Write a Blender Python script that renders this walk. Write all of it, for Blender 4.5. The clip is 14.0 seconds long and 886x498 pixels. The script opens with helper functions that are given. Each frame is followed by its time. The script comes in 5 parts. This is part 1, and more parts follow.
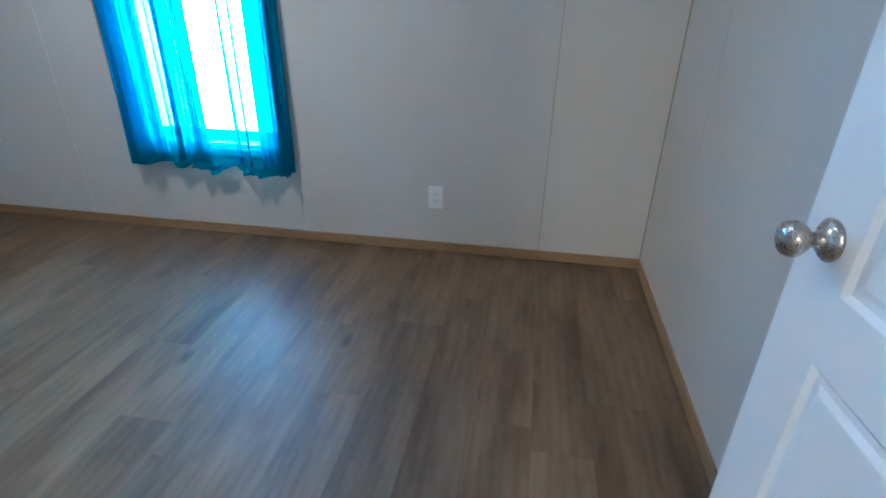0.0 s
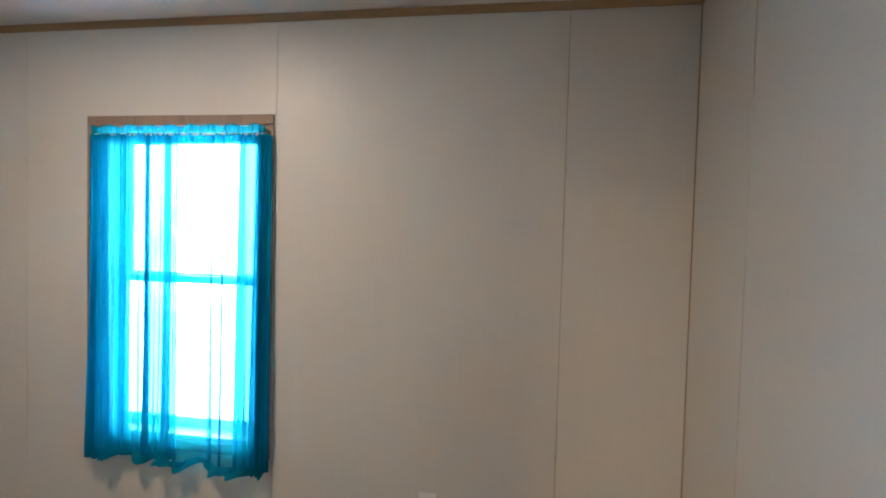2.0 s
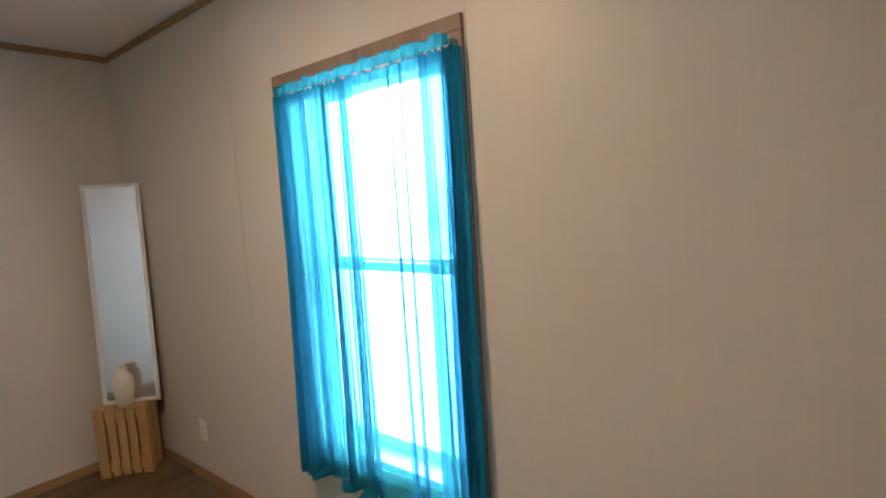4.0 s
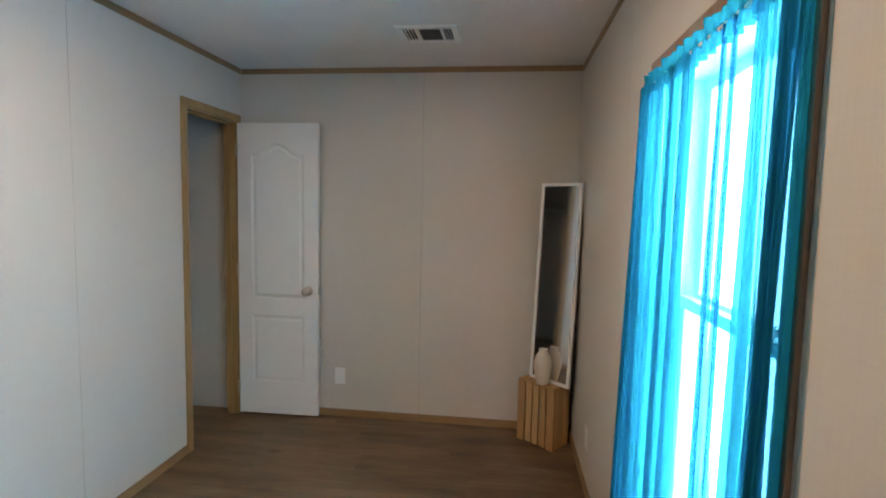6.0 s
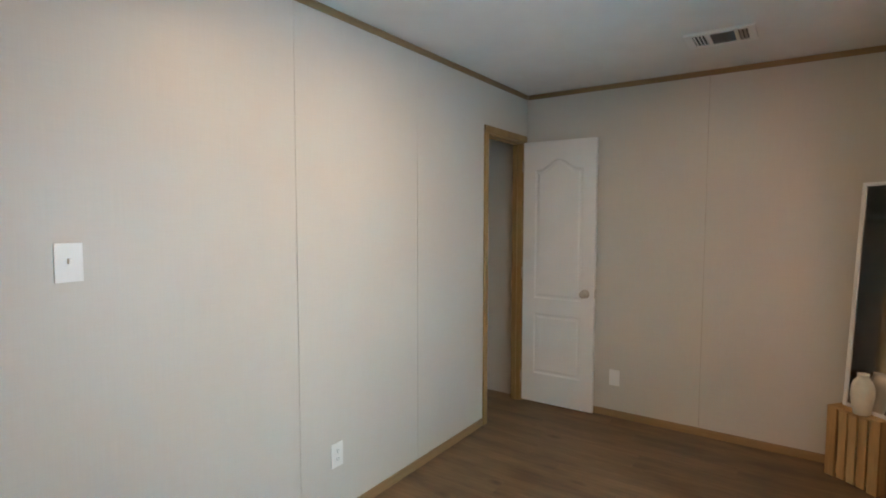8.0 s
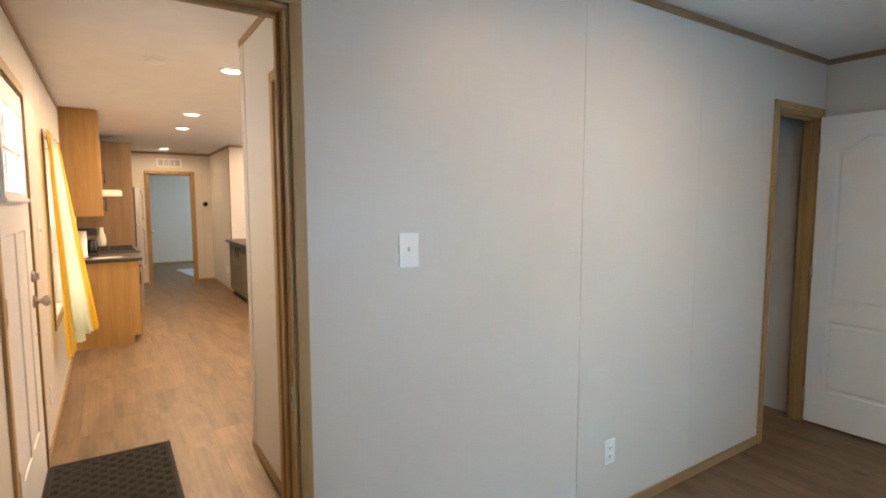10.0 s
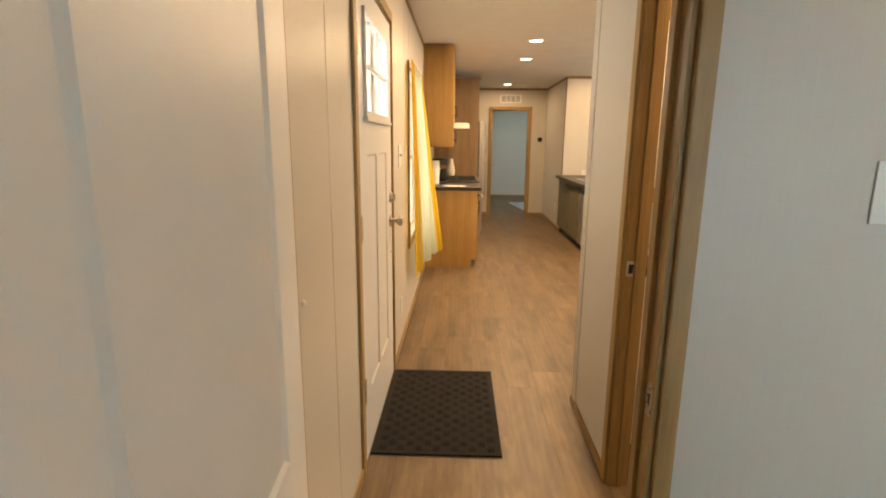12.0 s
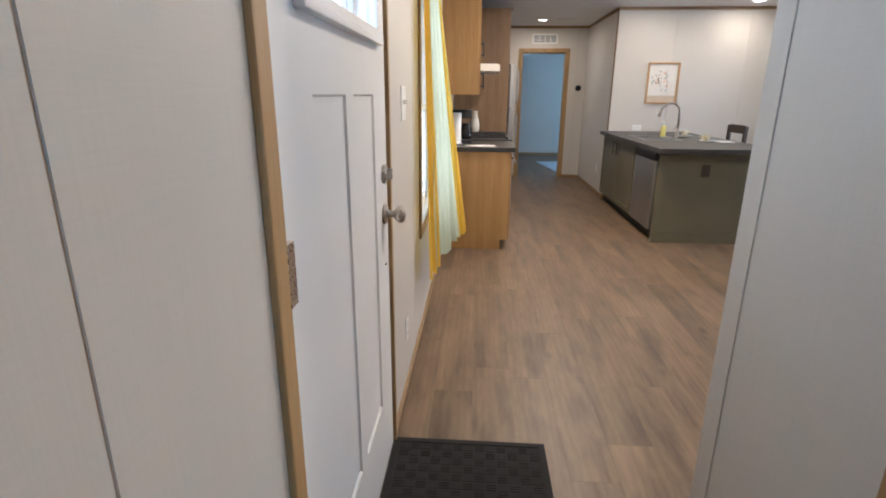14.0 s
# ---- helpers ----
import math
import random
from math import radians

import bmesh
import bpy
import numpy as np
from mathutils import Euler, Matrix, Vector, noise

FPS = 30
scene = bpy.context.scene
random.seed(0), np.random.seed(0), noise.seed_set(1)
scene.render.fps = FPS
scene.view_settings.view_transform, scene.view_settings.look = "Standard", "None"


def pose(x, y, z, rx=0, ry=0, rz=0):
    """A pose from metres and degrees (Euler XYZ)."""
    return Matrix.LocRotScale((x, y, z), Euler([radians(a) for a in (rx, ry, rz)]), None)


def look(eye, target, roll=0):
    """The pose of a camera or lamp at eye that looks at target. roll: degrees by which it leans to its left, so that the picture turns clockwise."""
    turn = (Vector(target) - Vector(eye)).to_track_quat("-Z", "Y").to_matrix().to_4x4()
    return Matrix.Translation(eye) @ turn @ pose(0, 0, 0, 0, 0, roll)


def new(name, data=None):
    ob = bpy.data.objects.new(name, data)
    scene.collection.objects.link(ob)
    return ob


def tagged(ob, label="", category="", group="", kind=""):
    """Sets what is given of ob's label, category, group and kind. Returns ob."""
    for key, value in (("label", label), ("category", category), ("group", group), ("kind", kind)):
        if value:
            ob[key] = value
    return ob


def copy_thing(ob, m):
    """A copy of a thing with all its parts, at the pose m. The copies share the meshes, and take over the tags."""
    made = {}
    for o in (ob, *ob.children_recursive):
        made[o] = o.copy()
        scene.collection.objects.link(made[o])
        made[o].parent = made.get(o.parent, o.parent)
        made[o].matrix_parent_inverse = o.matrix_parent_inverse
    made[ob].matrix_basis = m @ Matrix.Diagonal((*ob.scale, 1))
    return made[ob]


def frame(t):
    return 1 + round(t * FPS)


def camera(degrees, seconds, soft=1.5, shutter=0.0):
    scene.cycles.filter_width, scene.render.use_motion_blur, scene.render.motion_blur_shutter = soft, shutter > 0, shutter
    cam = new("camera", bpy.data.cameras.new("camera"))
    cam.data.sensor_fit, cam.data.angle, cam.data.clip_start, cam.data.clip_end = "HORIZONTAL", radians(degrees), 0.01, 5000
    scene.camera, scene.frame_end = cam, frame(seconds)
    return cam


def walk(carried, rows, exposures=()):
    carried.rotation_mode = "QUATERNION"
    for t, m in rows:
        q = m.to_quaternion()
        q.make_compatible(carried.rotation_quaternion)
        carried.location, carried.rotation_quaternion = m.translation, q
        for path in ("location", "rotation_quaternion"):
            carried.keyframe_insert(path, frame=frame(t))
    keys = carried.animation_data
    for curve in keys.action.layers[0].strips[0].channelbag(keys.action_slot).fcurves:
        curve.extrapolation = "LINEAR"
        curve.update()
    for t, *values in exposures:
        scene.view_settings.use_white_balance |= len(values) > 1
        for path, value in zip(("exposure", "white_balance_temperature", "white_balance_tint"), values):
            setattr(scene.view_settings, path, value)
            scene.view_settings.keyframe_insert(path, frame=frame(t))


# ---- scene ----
cam = camera(81.5, 14.0, 1.9)
PATH = [
    (0, (-0.579, -0.069, 1.201), (-0.875, 1.696, 0.31), 0.8),
    (0.5, (-0.527, 0.028, 1.312), (-0.64, 1.923, 0.684), 1.3),
    (1, (-0.572, 0.062, 1.413), (-0.628, 2.026, 1.033), 1.9),
    (1.2, (-0.568, 0.075, 1.436), (-0.661, 2.055, 1.147), 1.9),
    (1.5, (-0.568, 0.096, 1.46), (-0.723, 2.08, 1.277), 1.8),
    (2, (-0.634, 0.174, 1.469), (-0.953, 2.147, 1.398), 1.5),
    (2.7, (-0.823, 0.285, 1.516), (-1.38, 2.202, 1.402), -1.2),
    (4.8, (-0.873, 1.548, 1.398), (-2.577, 2.585, 1.250), -1.3),
    (5, (-0.881, 1.624, 1.394), (-2.682, 2.487, 1.278), 0.2),
    (5.5, (-0.950, 1.786, 1.472), (-2.920, 2.080, 1.300), 1.0),
    (6, (-0.894, 1.828, 1.489), (-2.872, 1.590, 1.322), 1.2),
    (6.5, (-0.783, 1.839, 1.460), (-2.682, 1.228, 1.312), 0.6),
    (7, (-0.705, 1.838, 1.443), (-2.521, 1.008, 1.314), 0.2),
    (9.3, (-0.423, 1.611, 1.482), (-1.756, 0.129, 1.316), 0.2),
    (9.5, (-0.4, 1.595, 1.481), (-1.666, 0.056, 1.311), 0.2),
    (10, (-0.354, 1.504, 1.478), (-1.44, -0.166, 1.298), -0.1),
    (10.5, (-0.345, 1.387, 1.472), (-1.18, -0.416, 1.247), -0.9),
    (11, (-0.322, 1.322, 1.445), (-0.779, -0.602, 1.142), -1.2),
    (11.5, (-0.369, 1.189, 1.435), (-0.432, -0.778, 1.075), -0.3),
    (12, (-0.396, 0.976, 1.406), (-0.334, -0.981, 0.996), 0.5),
    (12.5, (-0.365, 0.668, 1.394), (-0.357, -1.274, 0.917), 1.2),
    (12.8, (-0.367, 0.503, 1.359), (-0.41, -1.429, 0.841), 1.4),
    (13, (-0.374, 0.388, 1.346), (-0.409, -1.538, 0.807), 1.3),
    (13.5, (-0.365, 0.098, 1.34), (-0.328, -1.817, 0.762), 1.0),
    (14, (-0.312, -0.235, 1.348), (-0.186, -2.146, 0.771), 0.4),
]
EXPOSURES = [(0.0, 0.92, 4650, 6), (1.2, 0.68, 5700, 11), (2.5, 0.88, 6700, 18), (5.0, 0.50, 8000, 22), (5.5, 0.78, 7700, 22), (6.0, 0.74, 7200, 19), (7.0, 0.64, 8300, 22), (9.5, 0.8, 8000, 22),
             (10.5, 0.45, 7500, 20), (12.0, 0.34, 9100, 17), (12.5, 0.30, 9300, 17), (13.0, 0.32, 8200, 16), (13.5, 0.36, 5700, 14), (14.0, 0.12, 5200, 12)]
walk(cam, [(t, look(e, g, r)) for t, e, g, r in PATH], EXPOSURES)

# ---- world and light ----
H = 2.39            # ceiling height
W = 4.30            # house width inside: x from -W to 0
D = 2.29            # bedroom depth: y from 0 to D
world = bpy.data.worlds.new("sky")
scene.world = world
world.use_nodes = True
_n = world.node_tree.nodes
_sky = _n.new("ShaderNodeTexSky")
_sky.sky_type = "NISHITA"
_sky.sun_disc = False
_sky.sun_elevation, _sky.sun_rotation = radians(48), radians(180)
_sky.dust_density = 2.0
world.node_tree.links.new(_sky.outputs[0], _n["Background"].inputs[0])
_n["Background"].inputs[1].default_value = 0.15
sun_data = bpy.data.lights.new("sun", "SUN")
sun_data.energy, sun_data.angle, sun_data.color = 2.5, radians(0.6), (1.0, 0.95, 0.86)
sun = new("sun", sun_data)
sun.matrix_world = look((0, 0, 0), (0.0, 0.66, -0.75))

LAMPS = [(-2.15, 1.15, 12.5), (-1.12, -2.36, 30.0), (-1.13, -4.44, 37.0), (-1.17, -5.60, 20.0), (-1.20, -8.40, 9.0),
         (-2.40, -6.63, 8.0), (-3.45, -6.85, 7.0), (-1.9, -0.85, 21.0)]
for lx, ly, watts in LAMPS:
    ld = bpy.data.lights.new("lamp_light", "AREA")
    ld.shape, ld.size, ld.energy, ld.color = "DISK", 0.11, watts, (1.0, 0.77, 0.52)
    lo = new("lamp_light", ld)
    lo.location = (lx, ly, H - 0.016)

# daylight that comes in by the windows
SKYLIGHT = [((-2.183, D + 0.185, 1.17), 0.84, 1.44, (-90, 0, 0), 50.0, (1.0, 0.58, 0.72)), ((0.135, -3.44, 1.28), 0.84, 1.30, (0, 90, 0), 12.0, (1.0, 0.95, 0.9)),
            ((-W - 0.135, -4.6, 1.4), 2.0, 1.2, (0, -90, 0), 28.0, (0.86, 0.94, 1.0)), ((-W - 0.135, -10.9, 1.375), 1.4, 1.15, (0, -90, 0), 40.0, (0.55, 0.82, 1.0)),
            ((0.10, -1.49, 1.70), 0.72, 0.40, (0, 90, 0), 3.0, (0.8, 0.92, 1.0))]
for at, sw, sh, turn, watts, tint in SKYLIGHT:
    ld = bpy.data.lights.new("window_daylight", "AREA")
    ld.shape, ld.energy, ld.color = "RECTANGLE", watts, tint
    ld.size, ld.size_y = (sw, sh) if turn[0] else (sh, sw)
    lo = new("window_daylight", ld)
    lo.matrix_world = pose(*at, *turn)


# ---- materials ----
def material(name, rough=0.6, metal=0.0):
    m = bpy.data.materials.new(name)
    m.use_nodes = True
    b = m.node_tree.nodes["Principled BSDF"]
    b.inputs["Roughness"].default_value, b.inputs["Metallic"].default_value = rough, metal
    return m, m.node_tree, b


def node(t, kind, **inputs):
    n = t.nodes.new(kind)
    for k, v in inputs.items():
        n.inputs[k].default_value = v
    return n


def coords(t, scale=(1, 1, 1)):
    c = t.nodes.new("ShaderNodeTexCoord")
    m = t.nodes.new("ShaderNodeMapping")
    m.inputs["Scale"].default_value = scale
    t.links.new(c.outputs["Object"], m.inputs[0])
    return m.outputs[0]


def ramp(t, fac, stops):
    r = t.nodes.new("ShaderNodeValToRGB")
    e = r.color_ramp.elements
    while len(e) < len(stops):
        e.new(0.5)
    for k, (p, c) in enumerate(stops):
        e[k].position, e[k].color = p, (*c, 1)
    t.links.new(fac, r.inputs[0])
    return r.outputs[0]


def noise_fac(t, vec, scale, detail=3.0, rough=0.5):
    n = node(t, "ShaderNodeTexNoise", Scale=scale, Detail=detail, Roughness=rough)
    t.links.new(vec, n.inputs["Vector"])
    return n.outputs["Fac"]


def bump(t, b, fac, strength, dist=0.002):
    n = node(t, "ShaderNodeBump", Strength=strength, Distance=dist)
    t.links.new(fac, n.inputs["Height"])
    t.links.new(n.outputs[0], b.inputs["Normal"])


def plain(name, c1, c2=None, rough=0.5, metal=0.0, scale=6.0, grain=60.0, relief=0.15, stretch=(1, 1, 1)):
    """Two-scale mottled surface."""
    m, t, b = material(name, rough, metal)
    c2 = c2 or tuple(v * 0.88 for v in c1)
    big = noise_fac(t, coords(t, stretch), scale)
    t.links.new(ramp(t, big, [(0.3, c1), (0.75, c2)]), b.inputs["Base Color"])
    fine = noise_fac(t, coords(t, stretch), grain, 4.0, 0.6)
    bump(t, b, fine, relief)
    r = node(t, "ShaderNodeMapRange")
    r.inputs["To Min"].default_value, r.inputs["To Max"].default_value = max(rough - 0.07, 0.02), min(rough + 0.1, 1)
    t.links.new(fine, r.inputs[0])
    t.links.new(r.outputs[0], b.inputs["Roughness"])
    return m


def linen_wall(name, c1, c2):
    """Vinyl-faced wallboard with a fine woven print."""
    m, t, b = material(name, 0.42)
    v = noise_fac(t, coords(t, (260, 260, 5)), 1.0, 2.0)
    h = noise_fac(t, coords(t, (9, 9, 320)), 1.0, 2.0)
    s = node(t, "ShaderNodeMath")
    s.operation = "ADD"
    t.links.new(v, s.inputs[0]), t.links.new(h, s.inputs[1])
    half = node(t, "ShaderNodeMath")
    half.operation = "MULTIPLY"
    half.inputs[1].default_value = 0.5
    t.links.new(s.outputs[0], half.inputs[0])
    weave = ramp(t, half.outputs[0], [(0.32, c2), (0.68, c1)])
    big = noise_fac(t, coords(t), 1.3, 2.0)
    tone = ramp(t, big, [(0.3, (0.95, 0.95, 0.95)), (0.7, (1, 1, 1))])
    mul = t.nodes.new("ShaderNodeMix")
    mul.data_type, mul.blend_type = "RGBA", "MULTIPLY"
    mul.inputs[0].default_value = 1.0
    t.links.new(weave, mul.inputs[6]), t.links.new(tone, mul.inputs[7])
    t.links.new(mul.outputs[2], b.inputs["Base Color"])
    bump(t, b, half.outputs[0], 0.10, 0.001)
    return m


def wood(name, light, mid, dark, axis="z", rough=0.42, fine=1.0, long=0.06, spread=0.0):
    """Grain drawn out along one axis; spread: how far one piece's tone is from the next."""
    m, t, b = material(name, rough)
    st = {"x": (long, 1, 1), "y": (1, long, 1), "z": (1, 1, long)}[axis]
    vec = coords(t, tuple(q * fine for q in st))
    info = t.nodes.new("ShaderNodeObjectInfo")
    off = t.nodes.new("ShaderNodeVectorMath")
    off.operation = "ADD"
    sc = t.nodes.new("ShaderNodeVectorMath")
    sc.operation = "SCALE"
    sc.inputs[3].default_value = 37.0
    comb = t.nodes.new("ShaderNodeCombineXYZ")
    for k in range(3):
        t.links.new(info.outputs["Random"], comb.inputs[k])
    t.links.new(comb.outputs[0], sc.inputs[0])
    t.links.new(vec, off.inputs[0]), t.links.new(sc.outputs[0], off.inputs[1])
    v = off.outputs[0]
    g = noise_fac(t, v, 13.0, 5.0, 0.62)
    fibre = noise_fac(t, v, 120.0, 3.0, 0.6)
    base = ramp(t, g, [(0.28, dark), (0.5, mid), (0.72, light)])
    fr = ramp(t, fibre, [(0.3, (0.72, 0.72, 0.72)), (0.65, (1, 1, 1))])
    mul = t.nodes.new("ShaderNodeMix")
    mul.data_type, mul.blend_type = "RGBA", "MULTIPLY"
    mul.inputs[0].default_value = 0.55
    t.links.new(base, mul.inputs[6]), t.links.new(fr, mul.inputs[7])
    hsv = node(t, "ShaderNodeHueSaturation")
    mr = node(t, "ShaderNodeMapRange")
    mr.inputs["To Min"].default_value, mr.inputs["To Max"].default_value = 1 - spread, 1 + spread
    t.links.new(info.outputs["Random"], mr.inputs[0])
    t.links.new(mr.outputs[0], hsv.inputs["Value"])
    t.links.new(mul.outputs[2], hsv.inputs["Color"])
    t.links.new(hsv.outputs[0], b.inputs["Base Color"])
    bump(t, b, fibre, 0.12, 0.001)
    r = node(t, "ShaderNodeMapRange")
    r.inputs["To Min"].default_value, r.inputs["To Max"].default_value = rough - 0.06, rough + 0.14
    t.links.new(g, r.inputs[0])
    t.links.new(r.outputs[0], b.inputs["Roughness"])
    return m


def plank_wood(name, light, mid, dark):
    """Printed oak plank along y: cathedral rings, long fibres, smoky patches and a few knots, each plank its own."""
    m, t, b = material(name, 0.36)

    def mapped(scale, by):
        vec = coords(t, scale)
        info = t.nodes.new("ShaderNodeObjectInfo")
        comb, add, mul = t.nodes.new("ShaderNodeCombineXYZ"), t.nodes.new("ShaderNodeVectorMath"), t.nodes.new("ShaderNodeVectorMath")
        mul.operation, add.operation = "SCALE", "ADD"
        mul.inputs[3].default_value = by
        for k in range(3):
            t.links.new(info.outputs["Random"], comb.inputs[k])
        t.links.new(comb.outputs[0], mul.inputs[0])
        t.links.new(vec, add.inputs[0]), t.links.new(mul.outputs[0], add.inputs[1])
        return add.outputs[0], info.outputs["Random"]

    def times(a, c, amount):
        x = t.nodes.new("ShaderNodeMix")
        x.data_type, x.blend_type = "RGBA", "MULTIPLY"
        x.inputs[0].default_value = amount
        t.links.new(a, x.inputs[6]), t.links.new(c, x.inputs[7])
        return x.outputs[2]

    grain, rnd = mapped((1, 0.16, 1), 37.0)
    g = noise_fac(t, grain, 9.0, 5.0, 0.62)
    base = ramp(t, g, [(0.30, dark), (0.50, mid), (0.70, light)])
    ring = node(t, "ShaderNodeTexWave", Scale=9.0, Distortion=7.0, Detail=3.0)
    ring.inputs["Detail Scale"].default_value = 0.8
    ring.bands_direction = "X"
    t.links.new(mapped((1, 0.16, 1), 21.0)[0], ring.inputs["Vector"])
    col = times(base, ramp(t, ring.outputs["Fac"], [(0.1, (0.70, 0.68, 0.66)), (0.75, (1, 1, 1))]), 0.30)
    fibre = noise_fac(t, mapped((1, 0.05, 1), 53.0)[0], 140.0, 3.0, 0.6)
    col = times(col, ramp(t, fibre, [(0.3, (0.75, 0.74, 0.73)), (0.65, (1, 1, 1))]), 0.45)
    patch = noise_fac(t, mapped((1, 0.35, 1), 71.0)[0], 9.0, 4.0, 0.62)
    col = times(col, ramp(t, patch, [(0.36, (0.50, 0.46, 0.43)), (0.54, (1, 1, 1))]), 0.40)
    knot = node(t, "ShaderNodeTexVoronoi", Scale=3.2)
    t.links.new(mapped((1, 0.5, 1), 13.0)[0], knot.inputs["Vector"])
    col = times(col, ramp(t, knot.outputs["Distance"], [(0.02, (0.30, 0.27, 0.25)), (0.10, (1, 1, 1))]), 0.75)
    hsv, mr = node(t, "ShaderNodeHueSaturation"), node(t, "ShaderNodeMapRange")
    mr.inputs["To Min"].default_value, mr.inputs["To Max"].default_value = 0.87, 1.11
    t.links.new(rnd, mr.inputs[0])
    t.links.new(mr.outputs[0], hsv.inputs["Value"])
    t.links.new(col, hsv.inputs["Color"])
    t.links.new(hsv.outputs[0], b.inputs["Base Color"])
    bump(t, b, fibre, 0.10, 0.001)
    r = node(t, "ShaderNodeMapRange")
    r.inputs["To Min"].default_value, r.inputs["To Max"].default_value = 0.36, 0.56
    t.links.new(g, r.inputs[0])
    t.links.new(r.outputs[0], b.inputs["Roughness"])
    return m


def glass(name, colour=(1, 1, 1), rough=0.0):
    m, t, b = material(name, rough)
    b.inputs["Base Color"].default_value = (*colour, 1)
    b.inputs["Transmission Weight"].default_value = 1.0
    b.inputs["IOR"].default_value = 1.45
    return m


def sheer(name, colour, see_tint, dense=0.5):
    """Thin voile: part see-through, part tinted cloth that lets light on."""
    m = bpy.data.materials.new(name)
    m.use_nodes = True
    t = m.node_tree
    t.nodes.remove(t.nodes["Principled BSDF"])
    out = t.nodes["Material Output"]
    see = node(t, "ShaderNodeBsdfTransparent")
    see.inputs[0].default_value = (*see_tint, 1)
    tl = node(t, "ShaderNodeBsdfTranslucent")
    tl.inputs[0].default_value = (*colour, 1)
    df = node(t, "ShaderNodeBsdfDiffuse")
    df.inputs[0].default_value = (*[c * 0.8 for c in colour], 1)
    cloth = t.nodes.new("ShaderNodeMixShader")
    cloth.inputs[0].default_value = 0.42
    t.links.new(tl.outputs[0], cloth.inputs[1]), t.links.new(df.outputs[0], cloth.inputs[2])
    mix = t.nodes.new("ShaderNodeMixShader")
    weave = noise_fac(t, coords(t, (300, 300, 12)), 1.0, 2.0)
    r = node(t, "ShaderNodeMapRange")
    r.inputs["To Min"].default_value, r.inputs["To Max"].default_value = dense - 0.12, dense + 0.12
    t.links.new(weave, r.inputs[0])
    t.links.new(r.outputs[0], mix.inputs[0])
    t.links.new(see.outputs[0], mix.inputs[1]), t.links.new(cloth.outputs[0], mix.inputs[2])
    t.links.new(mix.outputs[0], out.inputs[0])
    return m


def glow(name, colour, strength):
    m, t, b = material(name, 0.5)
    b.inputs["Emission Color"].default_value = (*colour, 1)
    b.inputs["Emission Strength"].default_value = strength
    return m


WALL = linen_wall("linen_wallboard", (0.63, 0.60, 0.55), (0.592, 0.565, 0.518))
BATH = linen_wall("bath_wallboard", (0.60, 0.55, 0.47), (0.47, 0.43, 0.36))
CORE = plain("wall_core", (0.34, 0.245, 0.165), rough=0.9)
CEIL = plain("ceiling_paint", (0.80, 0.79, 0.77), (0.76, 0.75, 0.73), 0.85, grain=160, relief=0.5)
OAK = wood("oak_trim", (0.46, 0.30, 0.13), (0.39, 0.245, 0.10), (0.28, 0.17, 0.065), "z", 0.42)
OAK_X = wood("oak_trim_across", (0.40, 0.26, 0.13), (0.33, 0.21, 0.10), (0.25, 0.15, 0.07), "x", 0.45)
OAK_Y = wood("oak_trim_along", (0.40, 0.26, 0.13), (0.33, 0.21, 0.10), (0.25, 0.15, 0.07), "y", 0.45)
TAUPE = wood("taupe_trim", (0.31, 0.225, 0.165), (0.27, 0.19, 0.14), (0.21, 0.145, 0.105), "z", 0.5)
MAPLE = wood("maple_cabinet", (0.43, 0.255, 0.092), (0.375, 0.215, 0.073), (0.30, 0.165, 0.053), "z", 0.40)
TALL = wood("brown_panel", (0.27, 0.17, 0.09), (0.23, 0.14, 0.07), (0.18, 0.105, 0.05), "z", 0.45)
PLANK = plank_wood("floor_plank", (0.236, 0.162, 0.096), (0.180, 0.120, 0.069), (0.094, 0.060, 0.035))
SUBFLOOR = plain("subfloor", (0.05, 0.035, 0.025), rough=0.9)
WHITE = plain("white_door_paint", (0.80, 0.80, 0.79), (0.77, 0.77, 0.76), 0.38, grain=90, relief=0.05)
PLASTIC = plain("white_plastic", (0.82, 0.82, 0.80), (0.79, 0.79, 0.77), 0.3, relief=0.02)
SLOT = plain("dark_slot", (0.03, 0.03, 0.03), rough=0.6)
NICKEL = plain("brushed_nickel", (0.58, 0.54, 0.48), (0.50, 0.46, 0.41), 0.27, 1.0, grain=200, relief=0.05)
STEEL = plain("stainless_steel", (0.52, 0.52, 0.52), (0.45, 0.45, 0.46), 0.33, 1.0, grain=120, relief=0.04, stretch=(1, 1, 0.05))
BLACK = plain("matt_black", (0.025, 0.025, 0.026), (0.035, 0.035, 0.035), 0.42, relief=0.05)
TEAL = sheer("teal_voile", (0.0, 0.36, 0.47), (0.10, 0.60, 0.78), 0.70)
TEAL_THIN = sheer("teal_voile_thin", (0.0, 0.34, 0.46), (0.34, 0.80, 0.94), 0.32)
TEAL_FOLD = sheer("teal_voile_folded", (0.0, 0.34, 0.46), (0.05, 0.50, 0.72), 0.74)
TEAL_MID = sheer("teal_voile_gathered", (0.0, 0.36, 0.47), (0.18, 0.68, 0.85), 0.56)
YELLOW = sheer("yellow_voile", (0.90, 0.60, 0.09), (0.95, 0.78, 0.28), 0.78)
CREAM = sheer("cream_voile", (0.62, 0.66, 0.50), (0.9, 0.95, 0.85), 0.72)
PANE = glass("window_glass")
MIRROR = plain("mirror_silver", (0.9, 0.9, 0.9), (0.9, 0.9, 0.9), 0.02, 1.0, relief=0.0)
VINYL = plain("white_vinyl", (0.78, 0.78, 0.77), rough=0.4)


